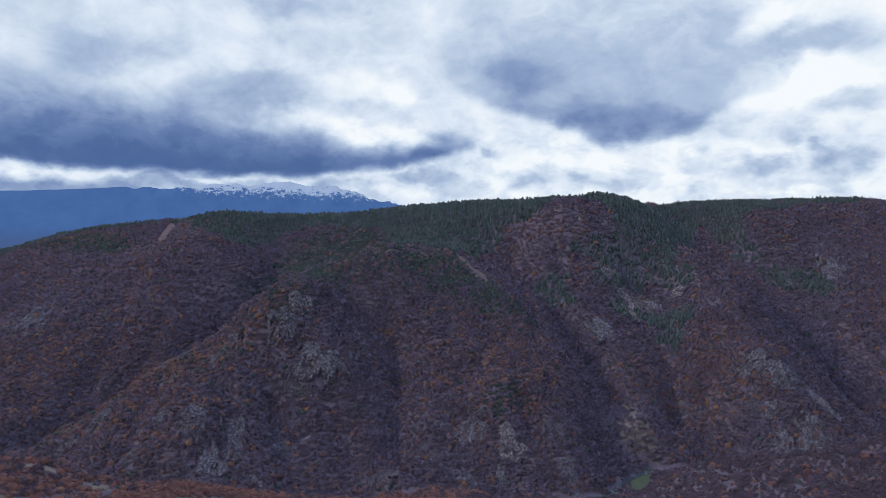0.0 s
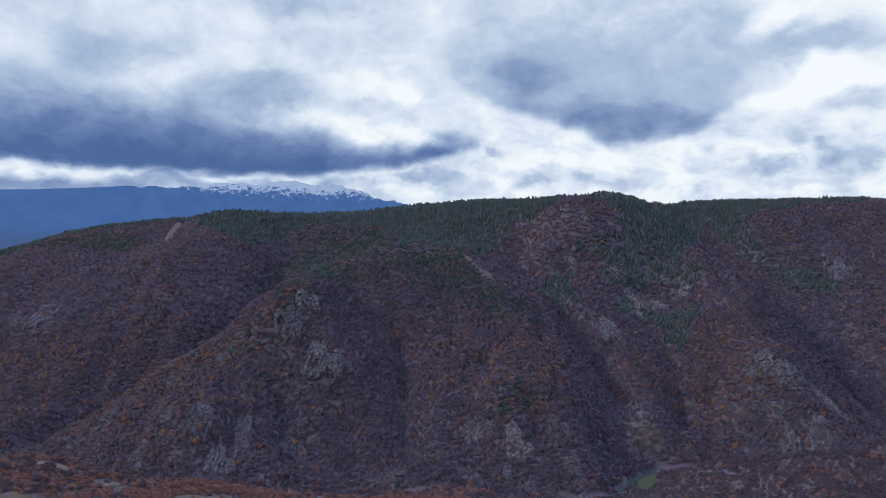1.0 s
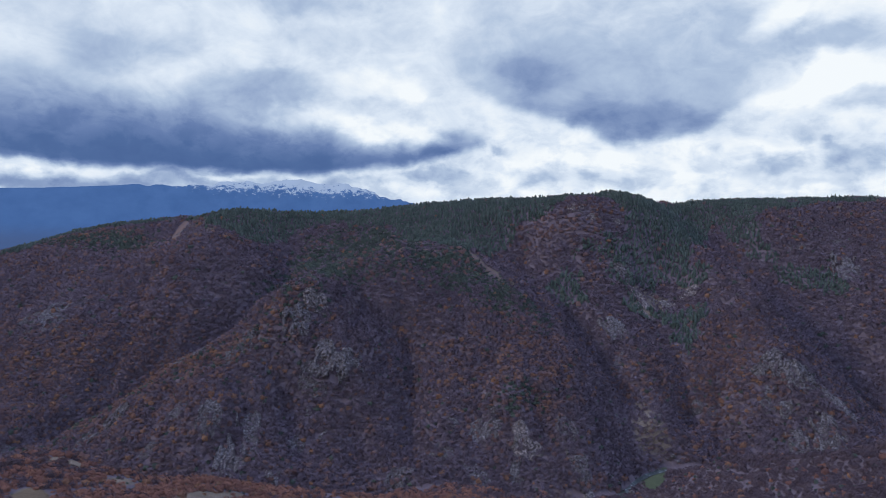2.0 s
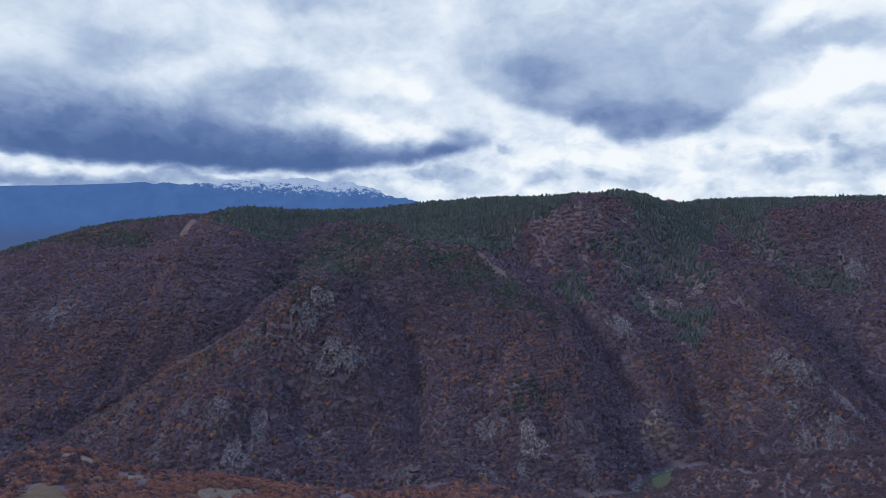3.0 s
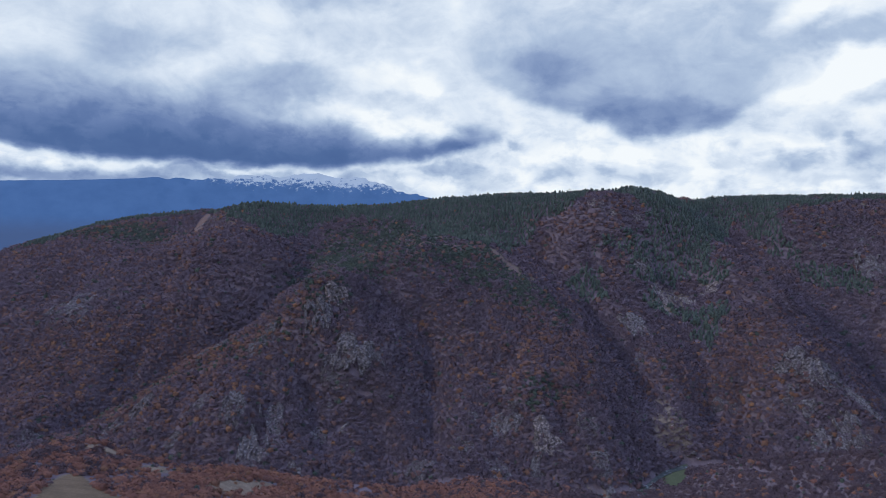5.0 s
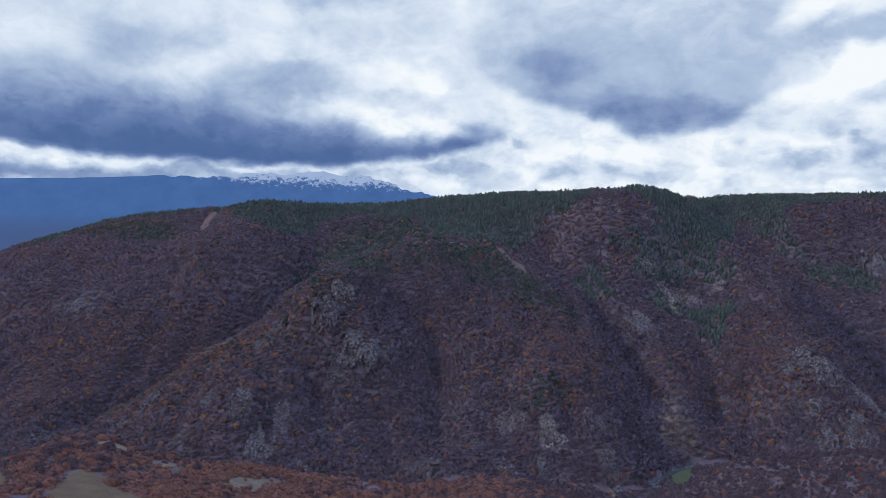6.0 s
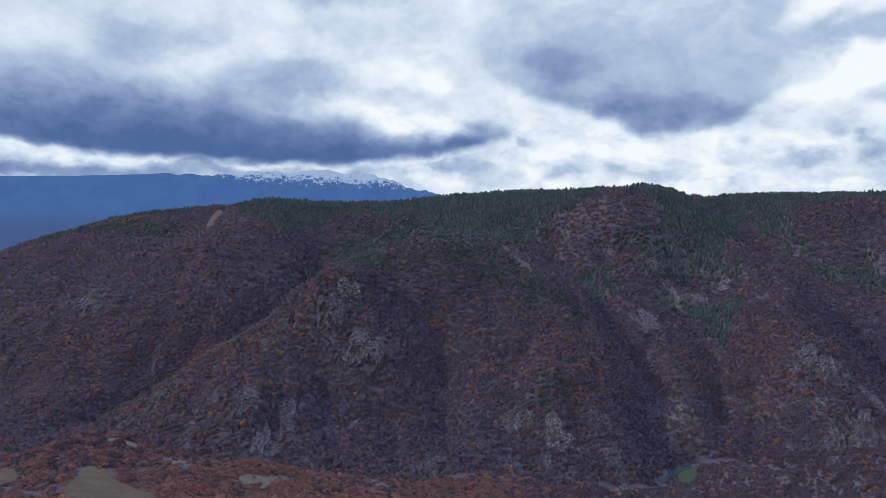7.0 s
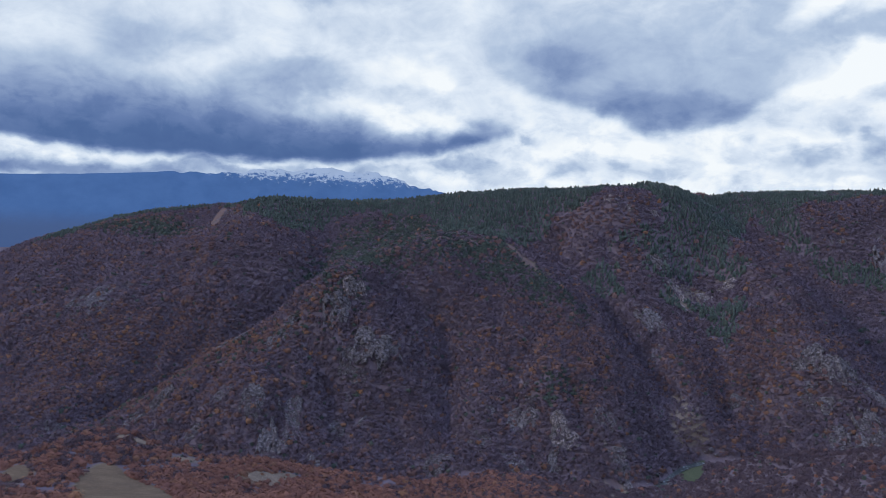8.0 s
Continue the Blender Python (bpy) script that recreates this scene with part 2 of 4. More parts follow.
NEAR_HILL = [
    [(-96, 153, 176), (-150, 229, 152), (-150, 288, 136), (-200, 322, 132), (-215, 385, 88)],
    [(-258, 322, 116), (-237, 322, 121), (-200, 322, 133), (-183, 325, 131), (-173, 327, 128), (-166, 329, 125), (-158, 332, 119), (-142, 340, 112),
     (-125, 350, 107), (-103, 356, 107), (-80, 362, 104), (-57, 370, 101), (-34, 400, 84)],
    [(-180, 385, 84)], [(-110, 405, 88)], [(-222, 264, 137)],
    [(-84, 288, 127), (-40, 400, 84), (-62, 539, 36)],
    [(150, 200, 150), (140, 400, 72), (150, 500, 36), (165, 600, 5)],
]
NEAR_SLOPES = [
    [(77, 430, 74), (60, 540, 30)],
    [(215, 632, 22), (220, 612, 37), (240, 602, 46), (262, 596, 51), (291, 560, 65), (318, 530, 77)],
    [(300, 400, 117), (270, 470, 96)], [(215, 645, 8), (250, 655, 12)],
    [(420, 480, 98), (420, 580, 62), (450, 640, 14)],
    [(-340, 330, 110), (-320, 450, 70), (-330, 560, 24)],
    [(-560, 400, 80), (-520, 560, 14)],
]
NEAR = NEAR_HILL + NEAR_SLOPES
BASE = [[(-700, -300, 205), (0, -300, 214), (700, -300, 205)], [(-600, 0, 195), (0, 0, 204), (600, 0, 195)],
        [(700, 300, 150), (650, 560, 60)], [(-800, 300, 130)]]


def along(line, step):
    out = [line[0]]
    for a, b in zip(line, line[1:]):
        n = max(1, int(math.dist(a[:2], b[:2]) / step))
        out += [tuple(a[k] + (b[k] - a[k]) * i / n for k in range(3)) for i in range(1, n + 1)]
    return out


def terrain_solver():
    """A thin plate laid over the ridge, gully and river lines."""
    pts = []
    for line in (SKYLINE, RIVER, *RIDGES, *GULLIES, *NEAR, *BASE):
        pts += along(line, 60)
    for x, y, z in along(SKYLINE, 120):
        pts += [(x + 0.04 * x, y + 170, z - 70), (x * 1.1, y + 420, z - 190)]
    p = np.array(pts, float)
    xy, z = p[:, :2] / 1000, p[:, 2]

    def kernel(d2):
        return 0.5 * d2 * np.log(d2 + 1e-9)

    n = len(p)
    d2 = ((xy[:, None] - xy[None]) ** 2).sum(-1)
    a = np.zeros((n + 3, n + 3))
    a[:n, :n] = kernel(d2) + np.eye(n) * 2e-5
    a[:n, n] = a[n, :n] = 1
    a[:n, n + 1:] = xy
    a[n + 1:, :n] = xy.T
    w = np.linalg.solve(a, np.r_[z, 0, 0, 0])

    def height(q):
        q = np.asarray(q, float) / 1000
        out = np.empty(len(q))
        for i in range(0, len(q), 20000):
            s = q[i:i + 20000]
            out[i:i + 20000] = kernel(((s[:, None] - xy[None]) ** 2).sum(-1)) @ w[:n] + w[n] + s @ w[n + 1:]
        return out

    return height


plate = terrain_solver()


def value_noise(x, y, seed):
    """Smooth noise from -1 to 1, one cell a unit."""
    xi, yi = np.floor(x).astype(np.int64), np.floor(y).astype(np.int64)
    xf, yf = x - xi, y - yi
    xf, yf = xf * xf * (3 - 2 * xf), yf * yf * (3 - 2 * yf)

    def h(a, b):
        n = (a * 374761393 + b * 668265263 + seed * 2147483647) & 0xFFFFFFFF
        n = ((n ^ (n >> 13)) * 1274126177) & 0xFFFFFFFF
        return ((n ^ (n >> 16)) & 0xFFFFFF) / 0x7FFFFF - 1

    return (h(xi, yi) * (1 - xf) + h(xi + 1, yi) * xf) * (1 - yf) + (h(xi, yi + 1) * (1 - xf) + h(xi + 1, yi + 1) * xf) * yf


def smoothstep(a, b, v):
    t = np.clip((v - a) / (b - a), 0, 1)
    return t * t * (3 - 2 * t)


def line_distance(x, y, line):
    best = np.full(x.shape, 1e9)
    for (ax, ay, _), (bx, by, _) in zip(line, line[1:]):
        dx, dy = bx - ax, by - ay
        t = np.clip(((x - ax) * dx + (y - ay) * dy) / (dx * dx + dy * dy), 0, 1)
        best = np.minimum(best, np.hypot(x - ax - t * dx, y - ay - t * dy))
    return best


RAVINES = [
    [(-71, 896, 0), (-52, 808, 0), (-39, 718, 0), (-29, 645, 0)],
    [(-197, 754, 0), (-179, 722, 0), (-157, 680, 0), (-136, 634, 0)],
    [(-110, 730, 0), (-94, 690, 0), (-80, 646, 0)],
    [(295, 882, 0), (285, 828, 0), (246, 735, 0)],
    [(-217, 708, 0), (-209, 666, 0), (-205, 630, 0)],
    [(-473, 1080, 0), (-445, 956, 0), (-440, 866, 0)],
    [(377, 872, 0), (322, 818, 0), (290, 738, 0)],
    [(43, 784, 0), (28, 704, 0), (32, 646, 0)],
    [(94, 722, 0), (100, 678, 0), (96, 644, 0)],
    [(667, 1266, 0), (626, 1096, 0), (605, 1010, 0)],
    [(-293, 724, 0), (-295, 676, 0), (-291, 642, 0)],
]


def bent(x, y, line, width):
    """How far into a winding furrow or along a crest a place lies, 0 to 1."""
    wx = x + 7 * value_noise(x / 38, y / 38, 31)
    wy = y + 7 * value_noise(x / 38, y / 38, 32)
    return np.exp(-(line_distance(wx, wy, line) / width) ** 2)


def height_at(x, y):
    x, y = np.asarray(x, float), np.asarray(y, float)
    z = plate(np.stack([np.clip(x, -1150, 1250), np.clip(y, -350, 2050)], 1))
    wide = np.interp(y, [-400, 0, 400, 680, 900, 1450, 2000, 2600, 5000], [210, 200, 100, 0, 90, 290, 150, 20, 0])
    wide = np.where((x < 0) & (y > 680), wide * 0.4, wide)
    k = np.maximum(smoothstep(850, 1150, np.abs(x)), np.maximum(smoothstep(1750, 2050, y), smoothstep(150, 350, -y)))
    z = z * (1 - k) + wide * k
    river = line_distance(x, y, RIVER)
    rough = smoothstep(12, 90, river) * (1 - 0.6 * smoothstep(400, 150, y)) * (1 - 0.8 * smoothstep(1080, 1260, y))
    # gullies running down the slope, then broken ground
    rill = value_noise(x / 46 + 0.3 * value_noise(x / 90, y / 90, 5), y / 210, 1)
    z = z + rough * (8.0 * rill - 5.5 + 9 * np.abs(value_noise(x / 34 + 0.25 * rill, y / 120, 2)) + 2.2 * value_noise(x / 17, y / 23, 3))
    for line in RAVINES:
        z = z - 10.0 * rough * bent(x, y, line, 13)
    for k, deep in ((0, 20.0), (2, 14.0), (4, 12.0)):
        z = z - deep * rough * bent(x, y, GULLIES[k], 24)
    for k in (4, 8, 11):
        z = z + 3.0 * rough * bent(x, y, RIDGES[k], 16)
    z = np.where(river < 80, np.maximum(z, 0.4 + 0.05 * np.minimum(river, 40)), z)
    return z - 2.2 * smoothstep(8, 4, river)


# ---- plan of the ground cover: outlines of (east, north) ----
PLATEAU_PINES = [
    [(-482, 1355), (-421, 1356), (-358, 1372), (-250, 1399), (-136, 1410), (-20, 1378), (90, 1351), (186, 1260), (224, 1245), (173, 1174), (127, 1185), (100, 1179), (104, 1155), (67, 1118), (24, 1078), (-24, 1050), (-76, 1197), (-133, 1273), (-189, 1298), (-243, 1303), (-287, 1282), (-315, 1225), (-356, 1175), (-418, 1216)],
]
SLOPE_PINES = [
    [(224, 1245), (294, 1289), (357, 1326), (485, 1484), (528, 1507), (536, 1400), (485, 1317), (395, 1150), (379, 1061), (338, 1079), (301, 1075), (249, 1033), (247, 1071), (196, 1082), (208, 1100), (281, 1144), (307, 1176), (285, 1207), (240, 1227)],
    [(528, 1507), (630, 1491), (725, 1490), (661, 1358), (572, 1351), (596, 1260), (577, 1228), (535, 1283), (520, 1354)],
    [(725, 1490), (822, 1493), (887, 1471), (836, 1386), (780, 1417), (684, 1382)],
    [(145, 1052), (189, 1033), (191, 990), (151, 1001)],
    [(248, 1028), (281, 1032), (275, 978), (245, 984)],
    [(305, 984), (353, 997), (334, 914), (305, 885), (289, 916)],
    [(570, 1235), (671, 1210), (665, 1147), (594, 1171)],
]
PINES = PLATEAU_PINES + SLOPE_PINES
CREST_PINES = [(-882, 1305), (-866, 1381), (-783, 1420), (-665, 1421), (-482, 1355), (-468, 1313), (-539, 1370), (-643, 1373), (-757, 1372), (-827, 1318)]
SCRUB = [
    [(-267, 1263), (-188, 1290), (-121, 1260), (-24, 1040), (28, 1069), (52, 941), (20, 907), (-43, 911), (-104, 911), (-157, 875), (-187, 812), (-295, 1064), (-267, 1174)],
    [(40, 928), (68, 954), (99, 909), (128, 889), (98, 836), (63, 869), (38, 878)],
    [(53, 722), (81, 734), (88, 725), (58, 707)],
    [(-805, 1356), (-628, 1342), (-495, 1232), (-577, 1232), (-706, 1280)],
]
RUST = [
    [(-11, 825), (57, 827), (128, 852), (162, 805), (124, 699), (50, 706), (-16, 753)],
    [(-618, 908), (-539, 931), (-449, 974), (-391, 971), (-446, 871), (-465, 789), (-494, 723)],
    [(-453, 817), (-392, 916), (-243, 800), (-197, 796), (-181, 787), (-225, 739), (-220, 667), (-279, 648), (-371, 688)],
    [(331, 956), (405, 931), (427, 882), (352, 756), (281, 765), (293, 838)],
    [(103, 1185), (157, 1156), (153, 1125), (106, 1150)],
]
PURPLE = [
    [(-154, 899), (-88, 900), (-42, 893), (-53, 841), (-103, 750), (-137, 800)],
    [(-381, 1106), (-339, 1183), (-293, 1200), (-288, 1072), (-266, 808), (-356, 965)],
    [(525, 1233), (566, 1113), (630, 1039), (578, 947), (539, 993), (437, 952), (425, 1082)],
    [(646, 1303), (777, 1297), (638, 1053), (581, 1143)],
    [(65, 1084), (131, 919), (188, 899), (187, 769), (152, 754), (125, 830), (83, 899)],
    [(161, 1075), (210, 1059), (192, 959), (171, 971)],
]
BARREN = [
    [(103, 1181), (172, 1167), (236, 1207), (285, 1207), (305, 1175), (277, 1146), (200, 1108), (133, 1147)],
]
DRY = [
    [(-152, 216), (-164, 242), (-169, 258), (-167, 266), (-160, 265), (-148, 252), (-126, 234), (-102, 192), (-88, 158), (-114, 158)],
    [(-193, 240), (-203, 260), (-192, 255), (-179, 240), (-174, 224), (-173, 212)],
    [(18, 1086), (47, 1090), (71, 991), (103, 944), (126, 915), (112, 892), (77, 911), (49, 957), (22, 1003)],
]
STONY = [
    [(-123, 290), (-128, 329), (-119, 358), (-113, 379), (-111, 337), (-109, 313), (-114, 292)],
    [(-156, 303), (-149, 313), (-143, 305), (-148, 294)],
    [(-189, 313), (-182, 318), (-175, 320), (-167, 321), (-170, 309), (-185, 308)],
    [(-185, 229), (-167, 213), (-160, 205), (-161, 195)],
    [(-138, 320), (-131, 317), (-128, 297)],
    [(-176, 254), (-171, 253), (-168, 245), (-172, 246)],
    [(63, 454), (104, 633), (117, 633), (64, 443)],
    [(70, 418), (124, 633), (133, 634), (79, 426)],
    [(223, 808), (236, 772), (238, 739), (234, 725), (200, 720), (199, 744), (216, 799)],
    [(279, 1056), (333, 1064), (334, 1024), (275, 978), (259, 1008)],
    [(358, 1076), (372, 1040), (353, 1044)],
    [(-506, 1349), (-439, 1276), (-409, 1202), (-450, 1154), (-520, 1262)],
    [(758, 1402), (787, 1386), (775, 1367), (747, 1377)],
]
MEADOW = [[(188, 655), (191, 680), (204, 699), (220, 714), (229, 717), (219, 690), (193, 620)], [(-493, 662), (-485, 669), (-497, 688), (-509, 689), (-513, 683)]]


def inside(x, y, outline, soft):
    """1 well within the outline, 0 well outside it, soft metres across its edge."""
    n = len(outline)
    hit = np.zeros(x.shape, bool)
    for (ax, ay), (bx, by) in zip(outline, outline[1:] + outline[:1]):
        cross = ((ay > y) != (by > y)) & (x < (bx - ax) * (y - ay) / (by - ay + 1e-9) + ax)
        hit ^= cross
    closed = [(a, b, 0) for a, b in outline + outline[:1]]
    d = line_distance(x, y, closed)
    return np.clip(0.5 + np.where(hit, d, -d) / soft, 0, 1)


def cover(x, y, outlines, soft):
    out = np.zeros(x.shape)
    for o in outlines:
        out = np.maximum(out, inside(x, y, o, soft))
    return out


def build_ground():
    xs = np.r_[np.linspace(-4990, -1000, 26)[:-1], np.arange(-1000, 1150, 6.0), np.linspace(1150, 4990, 26)]
    ys = np.r_[np.linspace(-4990, 100, 30)[:-1], np.arange(100, 400, 4.0), np.arange(400, 1000, 6.0), np.arange(1000, 1700, 8.0), np.linspace(1700, 4990, 40)]
    X, Y = np.meshgrid(xs, ys)
    x, y = X.ravel(), Y.ravel()
    Z = height_at(x, y)
    nx, ny = len(xs), len(ys)
    me = bpy.data.meshes.new("ground")
    i = (np.arange(ny - 1)[:, None] * nx + np.arange(nx - 1)[None]).ravel()
    quads = np.stack([i, i + 1, i + 1 + nx, i + nx], 1)
    fill_mesh(me, np.stack([x, y, Z], 1), quads)
    me.shade_smooth()
    near = y < 420
    for name, plan in (("dry", DRY), ("stony", STONY), ("meadow", MEADOW)):
        mask = np.where(near, cover(x, y, plan, 8.0), cover(x, y, plan, 26.0 if name != "meadow" else 8.0))
        at = me.attributes.new(name, "FLOAT", "POINT")
        at.data.foreach_set("value", mask.astype(np.float32))
    me.materials.append(ground_material())
    return tagged(new("ground", me), "brown autumn hillsides falling to a river gorge", "ground", kind="structure")


def fill_mesh(me, verts, faces):
    faces = np.asarray(faces, np.int32)
    k = faces.shape[1]
    me.vertices.add(len(verts))
    me.vertices.foreach_set("co", np.asarray(verts, np.float32).ravel())
    me.loops.add(faces.size)
    me.loops.foreach_set("vertex_index", faces.ravel())
    me.polygons.add(len(faces))
    me.polygons.foreach_set("loop_start", np.arange(0, faces.size, k, dtype=np.int32))
    me.update(calc_edges=True)


build_ground()


def rounded(outline, times=2):
    """Cut the corners of a closed outline."""
    for _ in range(times):
        out = []
        for (ax, ay), (bx, by) in zip(outline, outline[1:] + outline[:1]):
            out += [(ax * 0.75 + bx * 0.25, ay * 0.75 + by * 0.25), (ax * 0.25 + bx * 0.75, ay * 0.25 + by * 0.75)]
        outline = out
    return outline


def turf_material(name, stops, fleck):
    m, nt, bsdf = material(name, 0.95)
    pos = world_coord(nt)
    a, _ = noise_node(nt, pos, 0.12, 6, 0.65)
    b, _ = noise_node(nt, pos, 1.4, 5, 0.7)
    col = ramp_node(nt, math_node(nt, "MULTIPLY_ADD", b, 0.5, math_node(nt, "MULTIPLY", a, 0.5)), stops)
    col = mix_node(nt, smooth_node(nt, b, 0.60, 0.68, 0.0, 0.8), col, fleck)
    nt.links.new(col, bsdf.inputs["Base Color"])
    bump(nt, bsdf, b, 0.6, 0.4)
    return m


def build_sheet(name, outline, mat, label, category, lift=0.35, step=2.0):
    """A patch of open ground with a firm edge, laid over the slope."""
    outline = rounded(outline)
    xs = np.arange(min(p[0] for p in outline), max(p[0] for p in outline) + step, step)
    ys = np.arange(min(p[1] for p in outline), max(p[1] for p in outline) + step, step)
    X, Y = np.meshgrid(xs, ys)
    x, y = X.ravel(), Y.ravel()
    x = x + step * 0.3 * value_noise(x / 3, y / 3, 91)
    y = y + step * 0.3 * value_noise(x / 3, y / 3, 92)
    edge = inside(x, y, outline, 6.0) + 0.12 * value_noise(x / 7, y / 7, 93)
    z = height_at(x, y) + lift * np.minimum(1, (edge - 0.5) * 4 + 0.3)
    nx = len(xs)
    i = (np.arange(len(ys) - 1)[:, None] * nx + np.arange(nx - 1)[None]).ravel()
    quads = np.stack([i, i + 1, i + 1 + nx, i + nx], 1)
    quads = quads[(edge[quads] > 0.45).all(1)]
    me = bpy.data.meshes.new(name)
    fill_mesh(me, np.stack([x, y, z], 1), quads)
    me.shade_smooth()
    me.materials.append(mat)
    return tagged(new(name, me), label, category, kind="structure")


SCARS = [
    [(16, 1096), (25, 1101), (41, 1038), (59, 996), (71, 959), (65, 937), (51, 967), (32, 990)],
    [(-528, 1369), (-512, 1347), (-508, 1308), (-490, 1224), (-531, 1290), (-532, 1324)],
    [(-93, 958), (-48, 1004), (-15, 1014), (-15, 1006), (-48, 991), (-92, 948)],
]
GRASS = turf_material("wet_grass", [(0.3, (0.034, 0.040, 0.020)), (0.7, (0.062, 0.068, 0.034))], (0.08, 0.075, 0.045))
DRY_TURF = turf_material("dry_turf", [(0.35, (0.057, 0.038, 0.023)), (0.5, (0.088, 0.058, 0.035)), (0.65, (0.127, 0.088, 0.053))], (0.19, 0.14, 0.10))
BARE_SOIL = turf_material("stony_soil", [(0.3, (0.072, 0.050, 0.034)), (0.5, (0.132, 0.095, 0.066)), (0.7, (0.200, 0.148, 0.109))], (0.36, 0.28, 0.21))
RED_SOIL = turf_material("red_soil", [(0.3, (0.074, 0.046, 0.040)), (0.5, (0.104, 0.064, 0.053)), (0.7, (0.14, 0.092, 0.075))], (0.18, 0.13, 0.11))
for outline in MEADOW:
    build_sheet("meadow", outline, GRASS, "small green riverside meadow in the gorge", "meadow")
for outline in DRY[:2]:
    build_sheet("clearing", outline, DRY_TURF, "dry tan grass clearing on the near hill", "clearing", 0.25)
for outline in STONY[:8]:
    build_sheet("clearing", outline, BARE_SOIL, "pale stony bare ground among the oaks", "clearing", 0.25)
for outline in SCARS:
    build_sheet("track", outline, RED_SOIL, "worn strip of bare reddish soil on the slope", "track", 0.6, 3.0)

# ---- far mountains, river ----
def build_far_mountains():
    m, nt, bsdf = material("painted_haze_mountain", 1.0)
    pos = world_coord(nt)
    z = nt.nodes.new("ShaderNodeSeparateXYZ")
    nt.links.new(pos, z.inputs[0])
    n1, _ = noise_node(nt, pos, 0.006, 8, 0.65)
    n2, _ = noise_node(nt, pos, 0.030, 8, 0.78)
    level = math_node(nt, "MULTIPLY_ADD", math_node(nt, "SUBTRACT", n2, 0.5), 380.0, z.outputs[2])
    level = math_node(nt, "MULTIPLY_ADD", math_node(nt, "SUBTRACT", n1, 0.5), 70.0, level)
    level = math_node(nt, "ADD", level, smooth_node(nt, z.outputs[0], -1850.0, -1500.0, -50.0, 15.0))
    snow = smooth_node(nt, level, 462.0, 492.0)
    # distance haze is painted in: blue in place of the bare rock colour
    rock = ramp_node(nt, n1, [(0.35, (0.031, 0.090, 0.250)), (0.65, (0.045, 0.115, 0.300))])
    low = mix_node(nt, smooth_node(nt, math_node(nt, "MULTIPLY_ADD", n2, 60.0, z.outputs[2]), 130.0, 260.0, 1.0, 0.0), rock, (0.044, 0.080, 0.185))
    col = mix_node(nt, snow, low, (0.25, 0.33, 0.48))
    # emission stands in for airlight over rock and snow
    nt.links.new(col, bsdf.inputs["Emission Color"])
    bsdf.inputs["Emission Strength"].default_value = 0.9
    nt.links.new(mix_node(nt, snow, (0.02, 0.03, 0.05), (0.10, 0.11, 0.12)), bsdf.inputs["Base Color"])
    az = np.linspace(-1.15, 1.0, 520)
    rr = np.linspace(4200, 4720, 46)
    A, R = np.meshgrid(az, rr)
    top = np.interp(A, [-1.15, -0.625, -0.591, -0.499, -0.433, -0.377, -0.341, -0.296, -0.269, -0.233, -0.195, -0.152, -0.127, -0.099, -0.062, -0.017, 1.0],
                    [0.034, 0.032, 0.0331, 0.0392, 0.0453, 0.0456, 0.0464, 0.0545, 0.0493, 0.0579, 0.0553, 0.0576, 0.0511, 0.0398, 0.0295, 0.0192, 0.005])
    s = (R - 4200) / 520
    jag = value_noise(A * 26, R / 300, 41) * 0.3 + value_noise(A * 70, R / 160, 42) * 0.35 + (0.5 - np.abs(value_noise(A * 95 + 2 * value_noise(A * 9, R / 500, 44), R / 90, 43))) * 0.4 + value_noise(A * 230, R / 40, 45) * 0.12
    crest = 248 + 4720 * top
    Z = -40 + (crest + 40) * s ** 0.8 + jag * (8 + 46 * s) * smoothstep(0.0, 0.2, s) * np.interp(A, [-0.45, -0.34, 0], [0.08, 0.8, 0.8])
    me = bpy.data.meshes.new("backdrop")
    nx = len(az)
    i = (np.arange(len(rr) - 1)[:, None] * nx + np.arange(nx - 1)[None]).ravel()
    fill_mesh(me, np.stack([(np.sin(A) * R).ravel(), (np.cos(A) * R).ravel(), Z.ravel()], 1), np.stack([i, i + 1, i + 1 + nx, i + nx], 1))
    me.shade_smooth()
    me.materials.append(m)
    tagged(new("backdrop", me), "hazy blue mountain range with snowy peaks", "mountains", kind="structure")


def build_river():
    m, nt, bsdf = material("river_water", 0.45)
    pos = world_coord(nt)
    foam, _ = noise_node(nt, pos, 0.35, 6, 0.7)
    col = ramp_node(nt, foam, [(0.48, (0.022, 0.026, 0.024)), (0.58, (0.06, 0.066, 0.062)), (0.68, (0.40, 0.40, 0.40))])
    nt.links.new(col, bsdf.inputs["Base Color"])
    bsdf.inputs["Specular IOR Level"].default_value = 0.12
    bump(nt, bsdf, foam, 0.5, 0.4)
    pts = np.array(along(RIVER, 8))
    d = np.gradient(pts[:, :2], axis=0)
    d /= np.hypot(d[:, 0], d[:, 1])[:, None]
    nrm = np.stack([-d[:, 1], d[:, 0]], 1)
    verts = []
    for k, p in enumerate(pts):
        w = (3.2 if 160 < p[0] < 240 else 2.4) + 1.0 * math.sin(k * 0.7)
        for s in (-1, -0.4, 0.4, 1):
            verts.append((p[0] + nrm[k, 0] * w * s, p[1] + nrm[k, 1] * w * s, p[2] - 0.7))
    faces = [(4 * k + j, 4 * k + j + 1, 4 * k + j + 5, 4 * k + j + 4) for k in range(len(pts) - 1) for j in range(3)]
    me = bpy.data.meshes.new("water")
    fill_mesh(me, np.array(verts), faces)
    me.materials.append(m)
    tagged(new("water", me), "shallow white-flecked river in the gorge", "river", kind="structure")


build_far_mountains()
build_river()


